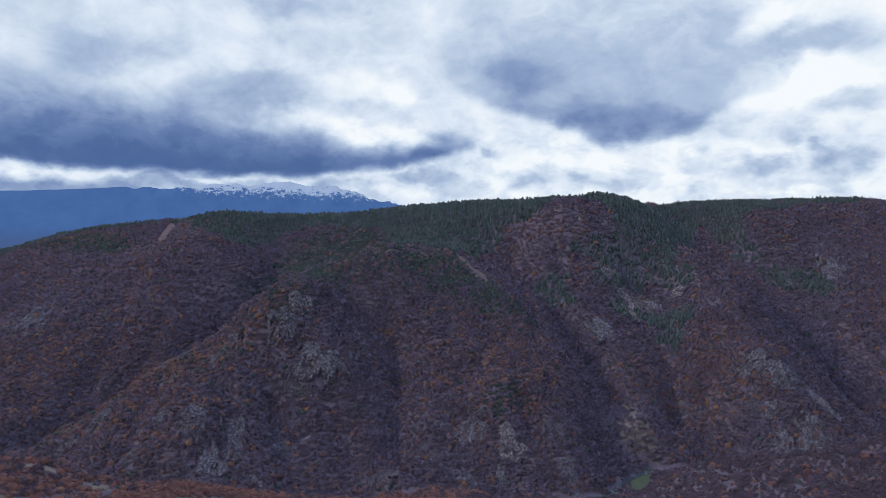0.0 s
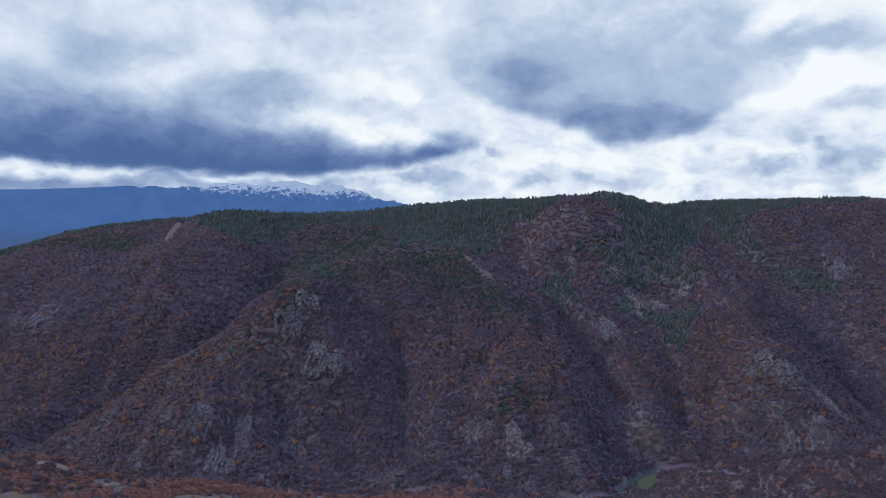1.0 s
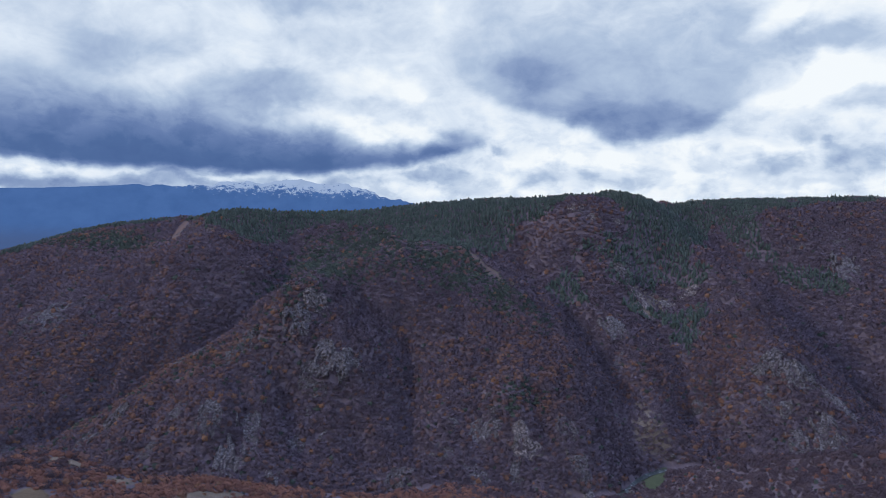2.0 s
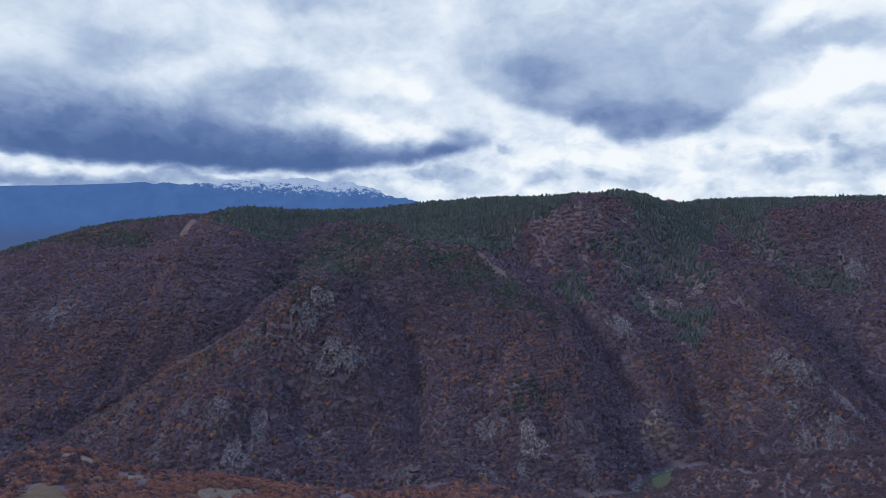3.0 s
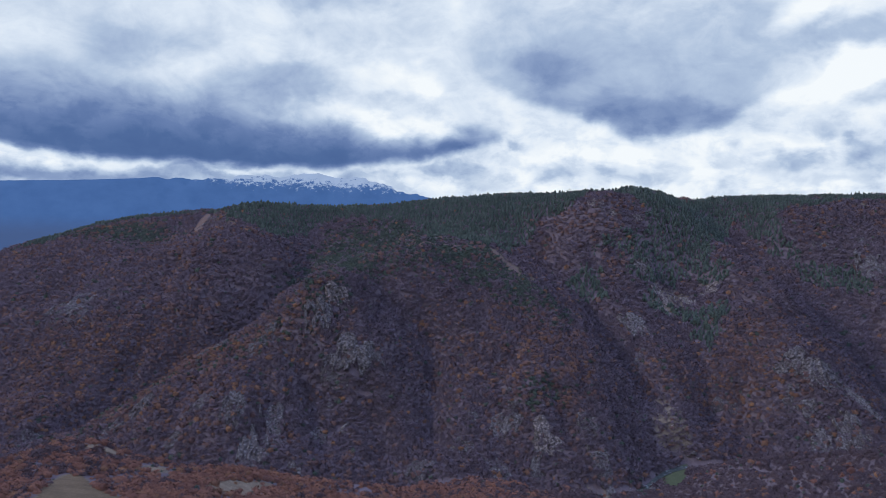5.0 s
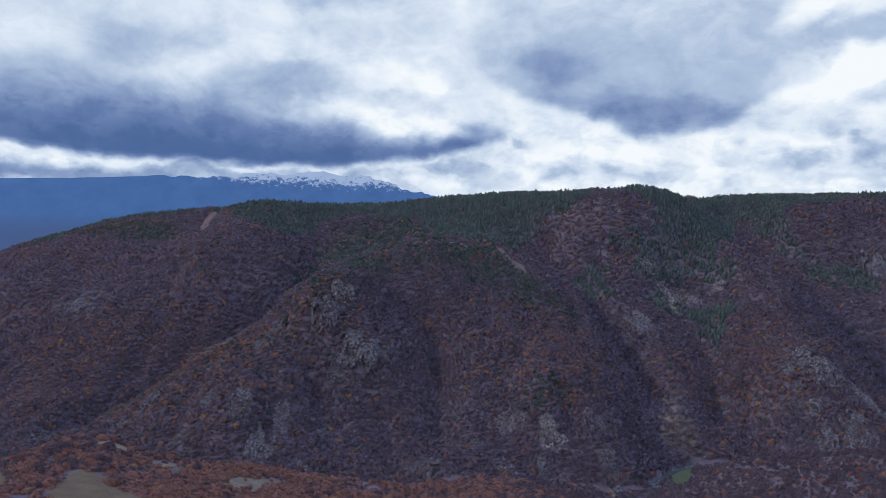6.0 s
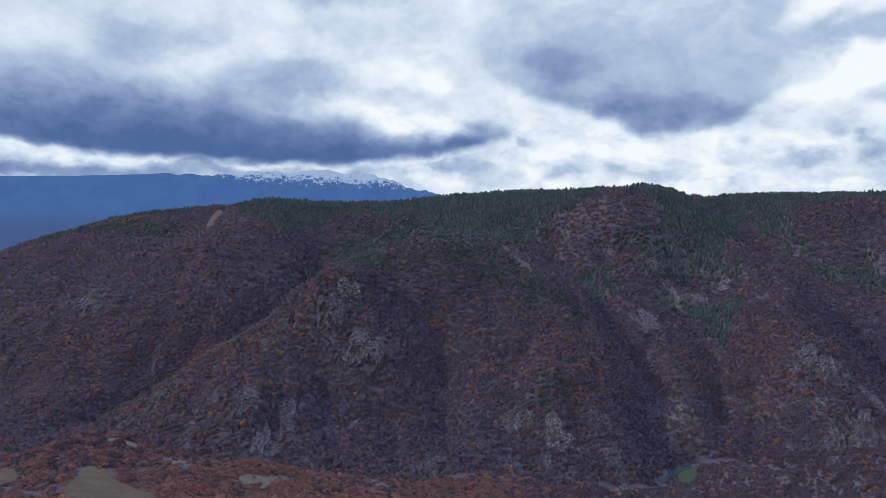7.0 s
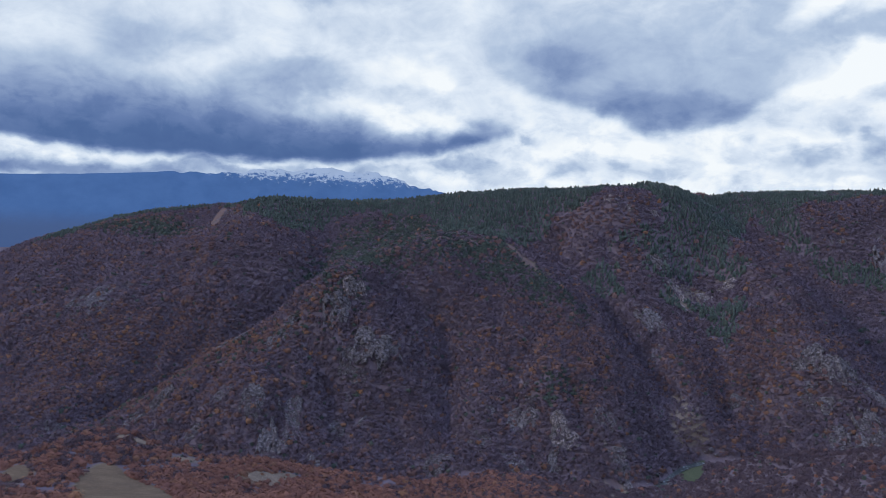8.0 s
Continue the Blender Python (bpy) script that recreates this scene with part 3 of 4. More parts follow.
# ---- rock outcrops ----
def rock_material(name, dark, pale, warm):
    m, nt, bsdf = material(name, 0.9)
    pos = world_coord(nt)
    stretch = nt.nodes.new("ShaderNodeMapping")
    stretch.inputs["Scale"].default_value = (1.0, 1.0, 0.75)
    stretch.inputs["Rotation"].default_value = (0.0, 0.35, 0.0)
    nt.links.new(pos, stretch.inputs[0])
    n1, _ = noise_node(nt, stretch.outputs[0], 0.42, 6, 0.8)
    n2, _ = noise_node(nt, pos, 0.09, 5, 0.6)
    vor = nt.nodes.new("ShaderNodeTexVoronoi")
    vor.feature = "DISTANCE_TO_EDGE"
    vor.inputs["Scale"].default_value = 0.36
    nt.links.new(stretch.outputs[0], vor.inputs["Vector"])
    col = ramp_node(nt, n1, [(0.40, dark), (0.50, tuple(a * 0.6 + b * 0.4 for a, b in zip(dark, pale))), (0.62, pale)])
    col = mix_node(nt, smooth_node(nt, n2, 0.52, 0.62, 0.0, 0.7), col, warm)
    crack = smooth_node(nt, vor.outputs["Distance"], 0.0, 0.10)
    col = mix_node(nt, math_node(nt, "MULTIPLY", math_node(nt, "SUBTRACT", 1.0, crack), 0.45), col, (0.04, 0.035, 0.037))
    nt.links.new(col, bsdf.inputs["Base Color"])
    bump(nt, bsdf, math_node(nt, "MULTIPLY_ADD", crack, 0.5, n1), 1.0, 2.0)
    return m


GREY_ROCK = rock_material("grey_limestone", (0.062, 0.049, 0.052), (0.23, 0.200, 0.198), (0.085, 0.066, 0.068))
PINK_ROCK = rock_material("weathered_limestone", (0.074, 0.056, 0.053), (0.33, 0.268, 0.254), (0.10, 0.088, 0.08))


def cells(u, v, size, seed):
    """Broken blocks: for every point its block's number and how near it lies to a joint."""
    gu, gv = u / size, v / size
    iu, iv = np.floor(gu).astype(np.int64), np.floor(gv).astype(np.int64)
    best, second, who = np.full(u.shape, 9.0), np.full(u.shape, 9.0), np.zeros(u.shape)
    for a in (-1, 0, 1):
        for b in (-1, 0, 1):
            ca, cb = iu + a, iv + b
            pu = ca + 0.5 + 0.45 * value_noise(ca + 0.0, cb + 0.0, seed)
            pv = cb + 0.5 + 0.45 * value_noise(ca + 0.0, cb + 0.0, seed + 7)
            d = np.hypot(gu - pu, gv - pv)
            near = d < best
            second = np.where(near, best, np.minimum(second, d))
            who = np.where(near, value_noise(ca + 0.0, cb + 0.0, seed + 13), who)
            best = np.where(near, d, best)
    return who, second - best


# crags: east, north, width, height, how far they stand out, pale or not
WEST_CRAGS = [
    (-164, 807, 37, 34, 6, 1), (-175, 777, 33, 42, 6, 0), (-135, 750, 53, 39, 7, 0), (-154, 741, 18, 28, 3, 0),
    (-110, 754, 27, 24, 4, 0), (-565, 973, 61, 41, 7, 0), (-606, 982, 31, 25, 5, 0), (-548, 1008, 31, 21, 4, 0),
    (-195, 661, 26, 29, 5, 0), (-208, 631, 35, 35, 6, 0), (-234, 663, 26, 33, 5, 0), (-163, 621, 17, 17, 3, 0),
    (-298, 772, 30, 26, 5, 0), (-230, 765, 20, 28, 4, 0), (-247, 751, 20, 17, 3, 0),
]
SPUR_CRAGS = [
    (-353, 716, 37, 31, 6, 0), (-377, 701, 19, 25, 4, 0), (-273, 681, 27, 19, 3, 0), (-288, 651, 15, 20, 3, 0),
    (-455, 701, 39, 20, 4, 0), (-148, 712, 12, 15, 3, 0), (-145, 729, 28, 12, 3, 0), (-128, 689, 24, 13, 3, 0),
    (-152, 679, 20, 17, 3, 0), (-506, 1300, 14, 24, 3, 0),
]
MID_CRAGS = [
    (33, 692, 38, 22, 4, 0), (70, 674, 28, 33, 5, 1), (84, 669, 22, 15, 3, 1), (44, 706, 17, 9, 3, 0),
    (0, 704, 22, 15, 3, 0), (-8, 669, 28, 14, 3, 0), (-47, 642, 25, 26, 5, 0), (25, 641, 28, 19, 3, 0),
    (63, 650, 18, 23, 3, 0), (128, 652, 23, 37, 4, 0), (117, 687, 26, 20, 4, 0), (39, 728, 8, 10, 3, 0),
    (222, 926, 40, 34, 7, 0), (213, 871, 13, 26, 3, 0), (183, 809, 9, 12, 3, 0),
]
EAST_CRAGS = [
    (383, 816, 50, 33, 6, 0), (406, 801, 50, 36, 7, 0), (430, 792, 20, 32, 4, 0), (408, 739, 35, 41, 6, 0),
    (446, 770, 30, 46, 5, 0), (295, 819, 24, 24, 4, 0), (311, 812, 18, 15, 3, 0), (375, 730, 54, 29, 5, 0),
    (374, 769, 22, 21, 4, 0), (362, 784, 19, 26, 3, 0), (407, 723, 23, 23, 4, 0), (372, 813, 33, 16, 3, 0),
    (506, 848, 18, 40, 3, 0),
]
HIGH_CRAGS = [
    (258, 1061, 22, 28, 4, 0), (282, 1086, 14, 22, 3, 0), (280, 1021, 17, 44, 3, 1), (279, 991, 15, 22, 3, 1),
    (320, 1033, 33, 16, 3, 1), (361, 1049, 28, 22, 4, 1), (686, 1203, 45, 53, 8, 0), (628, 1259, 46, 15, 3, 0),
    (704, 1265, 31, 18, 3, 0), (206, 1156, 30, 15, 3, 1), (231, 1138, 38, 13, 3, 1), (272, 1154, 24, 15, 3, 1),
    (655, 1323, 32, 13, 3, 0), (577, 1351, 34, 12, 3, 0),
]
OUTCROPS = WEST_CRAGS + SPUR_CRAGS + MID_CRAGS + EAST_CRAGS + HIGH_CRAGS


def build_outcrop(k, spec):
    x0, y0, w, h, out, pale = spec
    e = 6.0
    z = height_at(np.array([x0, x0 + e, x0 - e, x0, x0]), np.array([y0, y0, y0, y0 + e, y0 - e]))
    g = Vector(((z[1] - z[2]) / (2 * e), (z[3] - z[4]) / (2 * e)))
    g = Vector((0.0, 0.7)) if g.length < 0.1 else g
    slope = min(max(g.length, 0.35), 1.1)
    up = g.normalized()
    side = Vector((up.y, -up.x))
    n = 44 if max(w, h) > 25 else 30
    U, V = np.meshgrid(np.linspace(-1, 1, n), np.linspace(-1, 1, n))
    run = h / 2 / slope
    X = x0 + side.x * U * w / 2 + up.x * V * run
    Y = y0 + side.y * U * w / 2 + up.y * V * run
    Z = height_at(X.ravel(), Y.ravel()).reshape(X.shape)
    u, v = U * w / 2, V * h / 2
    ragged = value_noise(u / 9, v / 11, k) * 0.55 + value_noise(u / 3, v / 4, k + 50) * 0.36 + 0.08
    rim = smoothstep(1.0, 0.80, np.sqrt(U ** 2 + np.abs(V) ** 3.0) + ragged)
    who, joint = cells(u * 1.25, v * 0.8, max(w, h) / 8, k * 3)
    who2, joint2 = cells(u * 1.3, v, max(w, h) / 15, k * 3 + 1)
    push = out * (0.55 + 0.30 * who + 0.16 * who2 + 0.25 * V) - out * 0.16 * smoothstep(0.12, 0.0, joint) - 0.5 * smoothstep(0.2, 0.0, joint2)
    push = push * rim - 2.5 * (1 - rim)
    lift = 0.35 * out * rim * smoothstep(-0.6, 0.7, V)
    X, Y, Z = X - up.x * push, Y - up.y * push, Z + lift - 1.5 * (1 - rim)
    me = bpy.data.meshes.new("rock_outcrop")
    i = (np.arange(n - 1)[:, None] * n + np.arange(n - 1)[None]).ravel()
    fill_mesh(me, np.stack([X.ravel(), Y.ravel(), Z.ravel()], 1), np.stack([i, i + 1, i + 1 + n, i + n], 1))
    me.shade_flat()
    me.materials.append(PINK_ROCK if pale else GREY_ROCK)
    label = "pale pinkish limestone crag on the wooded slope" if pale else "grey broken limestone cliff on the wooded slope"
    if max(w, h) < 23:
        label = "small " + label
    return tagged(new("rock_outcrop", me), label, "rock", "crags on the slope")


for k, spec in enumerate(OUTCROPS):
    build_outcrop(k, spec)


def boulder_mesh(seed, rough=0.22):
    r = random.Random(seed)
    bm = bmesh.new()
    bmesh.ops.create_icosphere(bm, subdivisions=2, radius=0.5)
    for v in bm.verts:
        n = noise.noise(v.co * 2.3 + Vector((seed, 0, 0))) * rough + noise.noise(v.co * 6 + Vector((0, seed, 0))) * rough * 0.4
        v.co *= 1 + n
        v.co.z *= 0.7
    me = bpy.data.meshes.new("boulder")
    bm.to_mesh(me)
    bm.free()
    me.shade_flat()
    me.materials.append(GREY_ROCK)
    return me


BOULDERS = [(236, 722, 7.5), (241, 719, 4.5), (230, 721, 4.0), (-50, 640, 6.0), (-45, 637, 4.0), (172, 641, 6.5), (166, 652, 5.0), (178, 662, 4.5),
            (187, 684, 4.0), (193, 692, 4.5), (207, 706, 4.2), (217, 712, 3.8), (575, 905, 6.0), (592, 915, 5.0), (206, 742, 4.0), (222, 757, 3.6)]
shapes = [boulder_mesh(k) for k in range(4)]
for k, (bx, by, size) in enumerate(BOULDERS):
    ob = new("boulder", shapes[k % 4])
    bz = float(height_at(np.array([bx]), np.array([by]))[0])
    ob.matrix_world = pose(bx, by, bz + size * 0.15, 0, 0, k * 57) @ Matrix.Diagonal((size, size * 0.85, size, 1))
    tagged(ob, "pale grey boulder at the river bank" if by < 740 else "pale grey boulder on the slope", "boulder", "boulders")


def build_stones():
    """River cobbles and loose stones of the screes and clearings, in one mesh."""
    r = np.random.default_rng(11)
    pts = np.array(along([p for p in RIVER if -420 < p[0] < 620], 1.6))
    x = pts[:, 0] + r.normal(size=len(pts)) * 4.0
    y = pts[:, 1] + r.normal(size=len(pts)) * 4.0
    size = r.uniform(0.5, 2.2, len(x))
    gx, gy = r.uniform(-560, 450, 90000), r.uniform(170, 1380, 90000)
    k = (cover(gx, gy, STONY, 14) + 0.70 * cover(gx, gy, BARREN, 14) > r.uniform(0.5, 1.3, len(gx))) & ((gy > 420) | (r.uniform(size=len(gx)) < 0.8))
    x, y = np.r_[x, gx[k]], np.r_[y, gy[k]]
    size = np.r_[size, np.where(gy[k] < 420, r.uniform(0.2, 0.8, k.sum()), r.uniform(0.8, 2.6, k.sum()))]
    z = height_at(x, y)
    tp = np.array([(0.6, 0.1, 0), (0.0, 0.55, 0.05), (-0.55, 0.15, 0), (-0.2, -0.5, 0.05), (0.35, -0.4, 0), (0.05, 0.0, 0.5)])
    tf = np.array([(0, 1, 5), (1, 2, 5), (2, 3, 5), (3, 4, 5), (4, 0, 5)])
    a = r.uniform(0, 6.28, len(x))
    c, s = np.cos(a)[:, None], np.sin(a)[:, None]
    vx = (tp[None, :, 0] * c - tp[None, :, 1] * s) * size[:, None] + x[:, None]
    vy = (tp[None, :, 0] * s + tp[None, :, 1] * c) * size[:, None] + y[:, None]
    vz = tp[None, :, 2] * size[:, None] * r.uniform(0.6, 1.6, len(x))[:, None] + z[:, None]
    me = bpy.data.meshes.new("stones")
    f = (tf[None] + (np.arange(len(x)) * 6)[:, None, None]).reshape(-1, 3)
    fill_mesh(me, np.stack([vx, vy, vz], -1).reshape(-1, 3), f)
    me.shade_flat()
    me.materials.append(PINK_ROCK)
    tagged(new("stones", me), "loose pale stones along the river and screes", "stones", kind="stuff")


build_stones()


# ---- woods ----
rng = np.random.default_rng(7)


def spray_template(seed, tris, size, lobes=4, twiggy=False, core=1.0):
    """A crown of loose leafy sprays lying over several lobes: uneven outline, gaps between."""
    r = np.random.default_rng(seed)
    mid = [(np.array([0, 0, 0.42]), 0.36)]
    for k in range(lobes):
        a = 6.283 * k / lobes + r.uniform(-0.4, 0.4)
        mid.append((np.array([math.cos(a) * 0.25, math.sin(a) * 0.25, r.uniform(0.22, 0.48)]), r.uniform(0.18, 0.28)))
    verts, soft = [], []
    for k in range(tris):
        c, rad = mid[0] if k % 5 < 2 else mid[1 + k % lobes]
        d = r.normal(size=3)
        d[2] = abs(d[2]) * 1.1 - 0.15
        d /= np.linalg.norm(d)
        p = c + d * rad * r.uniform(0.86, 1.16)
        nrm = d + np.array([0, -0.1, 0.1]) + r.normal(size=3) * 0.3
        nrm /= np.linalg.norm(nrm)
        t = np.cross(nrm, r.normal(size=3))
        t /= np.linalg.norm(t)
        b = np.cross(nrm, t)
        turn = r.uniform(0, 6.28)
        if twiggy:
            # a fan of bare twigs reaching out of the crown
            way = d + r.normal(size=3) * 0.55 + np.array([0, 0, 0.25])
            way /= np.linalg.norm(way)
            side = np.cross(way, d + r.normal(size=3) * 0.25 + np.array([0, 0, 0.3]))
            side /= np.linalg.norm(side)
            long, broad = size * r.uniform(1.3, 2.3), size * r.uniform(0.35, 0.7)
            fan = (p - way * long * 0.5 - side * broad, p - way * long * 0.5 + side * broad, p + way * long * 0.6)
        for q in range(3):
            a = turn + q * 2.094 + r.uniform(-0.45, 0.45)
            verts.append(fan[q] if twiggy else p + (t * math.cos(a) + b * math.sin(a)) * size * r.uniform(0.6, 1.35))
            out = verts[-1] - np.array([0, 0, 0.2])
            out = out / np.linalg.norm(out) * 0.9 + d * 0.4 + np.array([0, 0, 0.75])
            soft.append(out / np.linalg.norm(out))
    # the dense middle of the crown
    f, base, turn = [(3 * k, 3 * k + 1, 3 * k + 2) for k in range(tris)], len(verts), r.uniform(0, 6.28)
    for ring, (h, w) in enumerate(((0.08, 0.34), (0.46, 0.33))):
        for j in range(5):
            a, g = turn + 1.2566 * (j + 0.5 * ring), core * r.uniform(0.7, 1.2)
            verts.append(np.array([math.cos(a) * w * g, math.sin(a) * w * g, h + r.uniform(-0.06, 0.06)]))
            soft.append(np.array([math.cos(a), math.sin(a), 0.9 + 0.7 * ring]) / math.hypot(1, 0.9 + 0.7 * ring))
    verts.append(np.array([r.uniform(-0.08, 0.08), r.uniform(-0.08, 0.08), r.uniform(0.68, 0.78) * core]))
    soft.append(np.array([0, 0, 1.0]))
    for j in range(5):
        q = (j + 1) % 5
        f += [(base + j, base + q, base + 5 + j), (base + q, base + 5 + q, base + 5 + j), (base + 5 + j, base + 5 + q, base + 10)]
    v, n, f = np.array(verts), np.array(soft), np.array(f)
    face = np.cross(v[f[:, 1]] - v[f[:, 0]], v[f[:, 2]] - v[f[:, 0]])
    back = (face * n[f[:, 0]]).sum(1) < 0
    f[back] = f[back][:, ::-1]
    return v, f, n


def pine_template(seed, tiers=5, around=5):
    r = np.random.default_rng(seed)
    verts = []
    for k in range(tiers):
        z = 0.16 + 0.74 * k / tiers
        rad = 0.27 * (1 - z) ** 0.6 + 0.04
        for j in range(around):
            a = 6.283 * (j + 0.5 * (k % 2)) / around + r.uniform(-0.25, 0.25)
            rr, half = rad * r.uniform(0.8, 1.2), 0.75
            verts += [(0.02 * math.cos(a), 0.02 * math.sin(a), z + 0.26 + 0.04 * r.uniform()),
                      (rr * math.cos(a - half), rr * math.sin(a - half), z - 0.02 * r.uniform()),
                      (rr * math.cos(a + half), rr * math.sin(a + half), z - 0.05 * r.uniform())]
    verts += [(0, 0, 1.0), (0.05, 0.0, 0.8), (-0.03, 0.04, 0.8)]
    v = np.array(verts)
    soft = v * np.array([4.0, 4.0, 0.0]) + np.array([0, 0, 0.75])
    return v, np.arange(len(v)).reshape(-1, 3), soft / np.linalg.norm(soft, axis=1)[:, None]


def soften(me, normals):
    """Foliage takes the light as the rounded crown it belongs to."""
    at = me.attributes.new("custom_normal", "FLOAT_VECTOR", "POINT")
    at.data.foreach_set("vector", normals.astype(np.float32).ravel())


def plant(name, label, category, mat, templates, x, y, wide, tall, sink=0.3):
    """One mesh of many plants; every plant carries a tint of its own."""
    z = height_at(x, y) - sink
    pick = rng.integers(0, len(templates), len(x))
    turn = rng.uniform(0, 6.283, len(x))
    tint = rng.uniform(0, 1, len(x))
    vs, ts, fs, ns, count = [], [], [], [], 0
    for k, tp in enumerate(templates):
        tp, tf, tn = tp
        s = np.nonzero(pick == k)[0]
        if not len(s):
            continue
        c, sn = np.cos(turn[s])[:, None], np.sin(turn[s])[:, None]
        vx = (tp[None, :, 0] * c - tp[None, :, 1] * sn) * wide[s][:, None] + x[s][:, None]
        vy = (tp[None, :, 0] * sn + tp[None, :, 1] * c) * wide[s][:, None] + y[s][:, None]
        vz = tp[None, :, 2] * tall[s][:, None] + z[s][:, None]
        vs.append(np.stack([vx, vy, vz], -1).reshape(-1, 3))
        nx, ny = tn[None, :, 0] * c - tn[None, :, 1] * sn, tn[None, :, 0] * sn + tn[None, :, 1] * c
        ns.append(np.stack([nx, ny, np.broadcast_to(tn[None, :, 2], nx.shape)], -1).reshape(-1, 3))
        ts.append(np.repeat(tint[s], len(tp)))
        fs.append((tf[None] + (count + np.arange(len(s)) * len(tp))[:, None, None]).reshape(-1, 3))
        count += len(s) * len(tp)
    v, t, f = np.concatenate(vs), np.concatenate(ts), np.concatenate(fs)
    me = bpy.data.meshes.new(name)
    fill_mesh(me, v, f)
    me.shade_smooth()
    soften(me, np.concatenate(ns))
    at = me.attributes.new("tint", "FLOAT", "POINT")
    at.data.foreach_set("value", t.astype(np.float32))
    me.materials.append(mat)
    return tagged(new(name, me), label, category, kind="stuff")


def leaf_material(name, stops, use_random=False, through_light=0.25, gaps=0.46):
    m, nt, bsdf = material(name, 0.85)
    if use_random:
        tint = nt.nodes.new("ShaderNodeObjectInfo").outputs["Random"]
    else:
        tint = attribute(nt, "tint")
    pos = world_coord(nt)
    patch, _ = noise_node(nt, pos, 0.03, 5, 0.65)
    twig, _ = noise_node(nt, pos, 0.9, 4, 0.75)
    f = math_node(nt, "MULTIPLY_ADD", math_node(nt, "SUBTRACT", patch, 0.5), 1.0, math_node(nt, "MULTIPLY_ADD", tint, 0.5, 0.25))
    f = math_node(nt, "MULTIPLY_ADD", math_node(nt, "SUBTRACT", twig, 0.5), 1.15, f)
    nt.links.new(ramp_node(nt, f, stops), bsdf.inputs["Base Color"])
    bsdf.inputs["Specular IOR Level"].default_value = 0.05
    bump(nt, bsdf, twig, 0.5, 0.6)
    # thin leaves and twigs pass on part of the light
    glow = nt.nodes.new("ShaderNodeBsdfTranslucent")
    nt.links.new(bsdf.inputs["Base Color"].links[0].from_socket, glow.inputs["Color"])
    both = nt.nodes.new("ShaderNodeMixShader")
    both.inputs[0].default_value = through_light
    nt.links.new(bsdf.outputs[0], both.inputs[1])
    nt.links.new(glow.outputs[0], both.inputs[2])
    # open gaps between the twigs
    holes, _ = noise_node(nt, pos, 2.2, 2, 0.7)
    air = nt.nodes.new("ShaderNodeBsdfTransparent")
    crown = nt.nodes.new("ShaderNodeMixShader")
    nt.links.new(math_node(nt, "LESS_THAN", holes, gaps), crown.inputs[0])
    nt.links.new(both.outputs[0], crown.inputs[1])
    nt.links.new(air.outputs[0], crown.inputs[2])
    nt.links.new(crown.outputs[0], nt.nodes["Material Output"].inputs["Surface"])
    return m


BARE = [(0.0, (0.071, 0.052, 0.062)), (0.5, (0.105, 0.076, 0.090)), (1.0, (0.160, 0.120, 0.136))]
# near twigs: BARE reddened, and darkened to paint in shade among the crowns
SHADED_BARE = [(0.0, (0.051, 0.034, 0.038)), (0.5, (0.074, 0.050, 0.055)), (1.0, (0.114, 0.079, 0.081))]
RED_OAK = [(0.0, (0.103, 0.051, 0.043)), (0.5, (0.157, 0.073, 0.055)), (1.0, (0.225, 0.108, 0.071))]
RUSTY = [(0.0, (0.085, 0.049, 0.049)), (0.5, (0.126, 0.072, 0.066)), (1.0, (0.192, 0.109, 0.084))]
GOLD = [(0.0, (0.116, 0.061, 0.047)), (0.5, (0.164, 0.084, 0.055)), (1.0, (0.249, 0.126, 0.065))]
NEEDLE = [(0.0, (0.042, 0.053, 0.046)), (0.5, (0.070, 0.086, 0.070)), (1.0, (0.112, 0.127, 0.102))]
GREEN = [(0.0, (0.033, 0.039, 0.033)), (0.5, (0.052, 0.062, 0.050)), (1.0, (0.087, 0.095, 0.069))]


def scatter(x0, x1, y0, y1, step):
    X, Y = np.meshgrid(np.arange(x0, x1, step), np.arange(y0, y1, step))
    x, y = X.ravel(), Y.ravel()
    return x + rng.uniform(-0.5, 0.5, len(x)) * step, y + rng.uniform(-0.5, 0.5, len(x)) * step


def river_y(x):
    return np.interp(x, [p[0] for p in RIVER], [p[1] for p in RIVER])


def crest_y(x):
    return np.interp(x, [p[0] for p in SKYLINE], [p[1] for p in SKYLINE])


def on_rock(x, y):
    out = np.zeros(len(x), bool)
    for x0, y0, w, h, push, pale in OUTCROPS:
        out |= ((x - x0) / (w * 0.40)) ** 2 + ((y - y0 + push * 0.5) / (h * 0.40)) ** 2 < 1
    return out


def pine_noise(x, y):
    return 0.30 * value_noise(x / 30, y / 30, 71) + 0.22 * value_noise(x / 75, y / 75, 74) + 0.22 * value_noise(x / 12, y / 12, 75)


def pine_cover(x, y):
    wood, crest = cover(x, y, PINES, 45), cover(x, y, [CREST_PINES], 16) * 0.92
    ragged = pine_noise(x, y)
    return np.maximum(wood + ragged * np.clip(wood * 6, 0, 1), crest + 0.8 * ragged * np.clip(crest * 6, 0, 1))


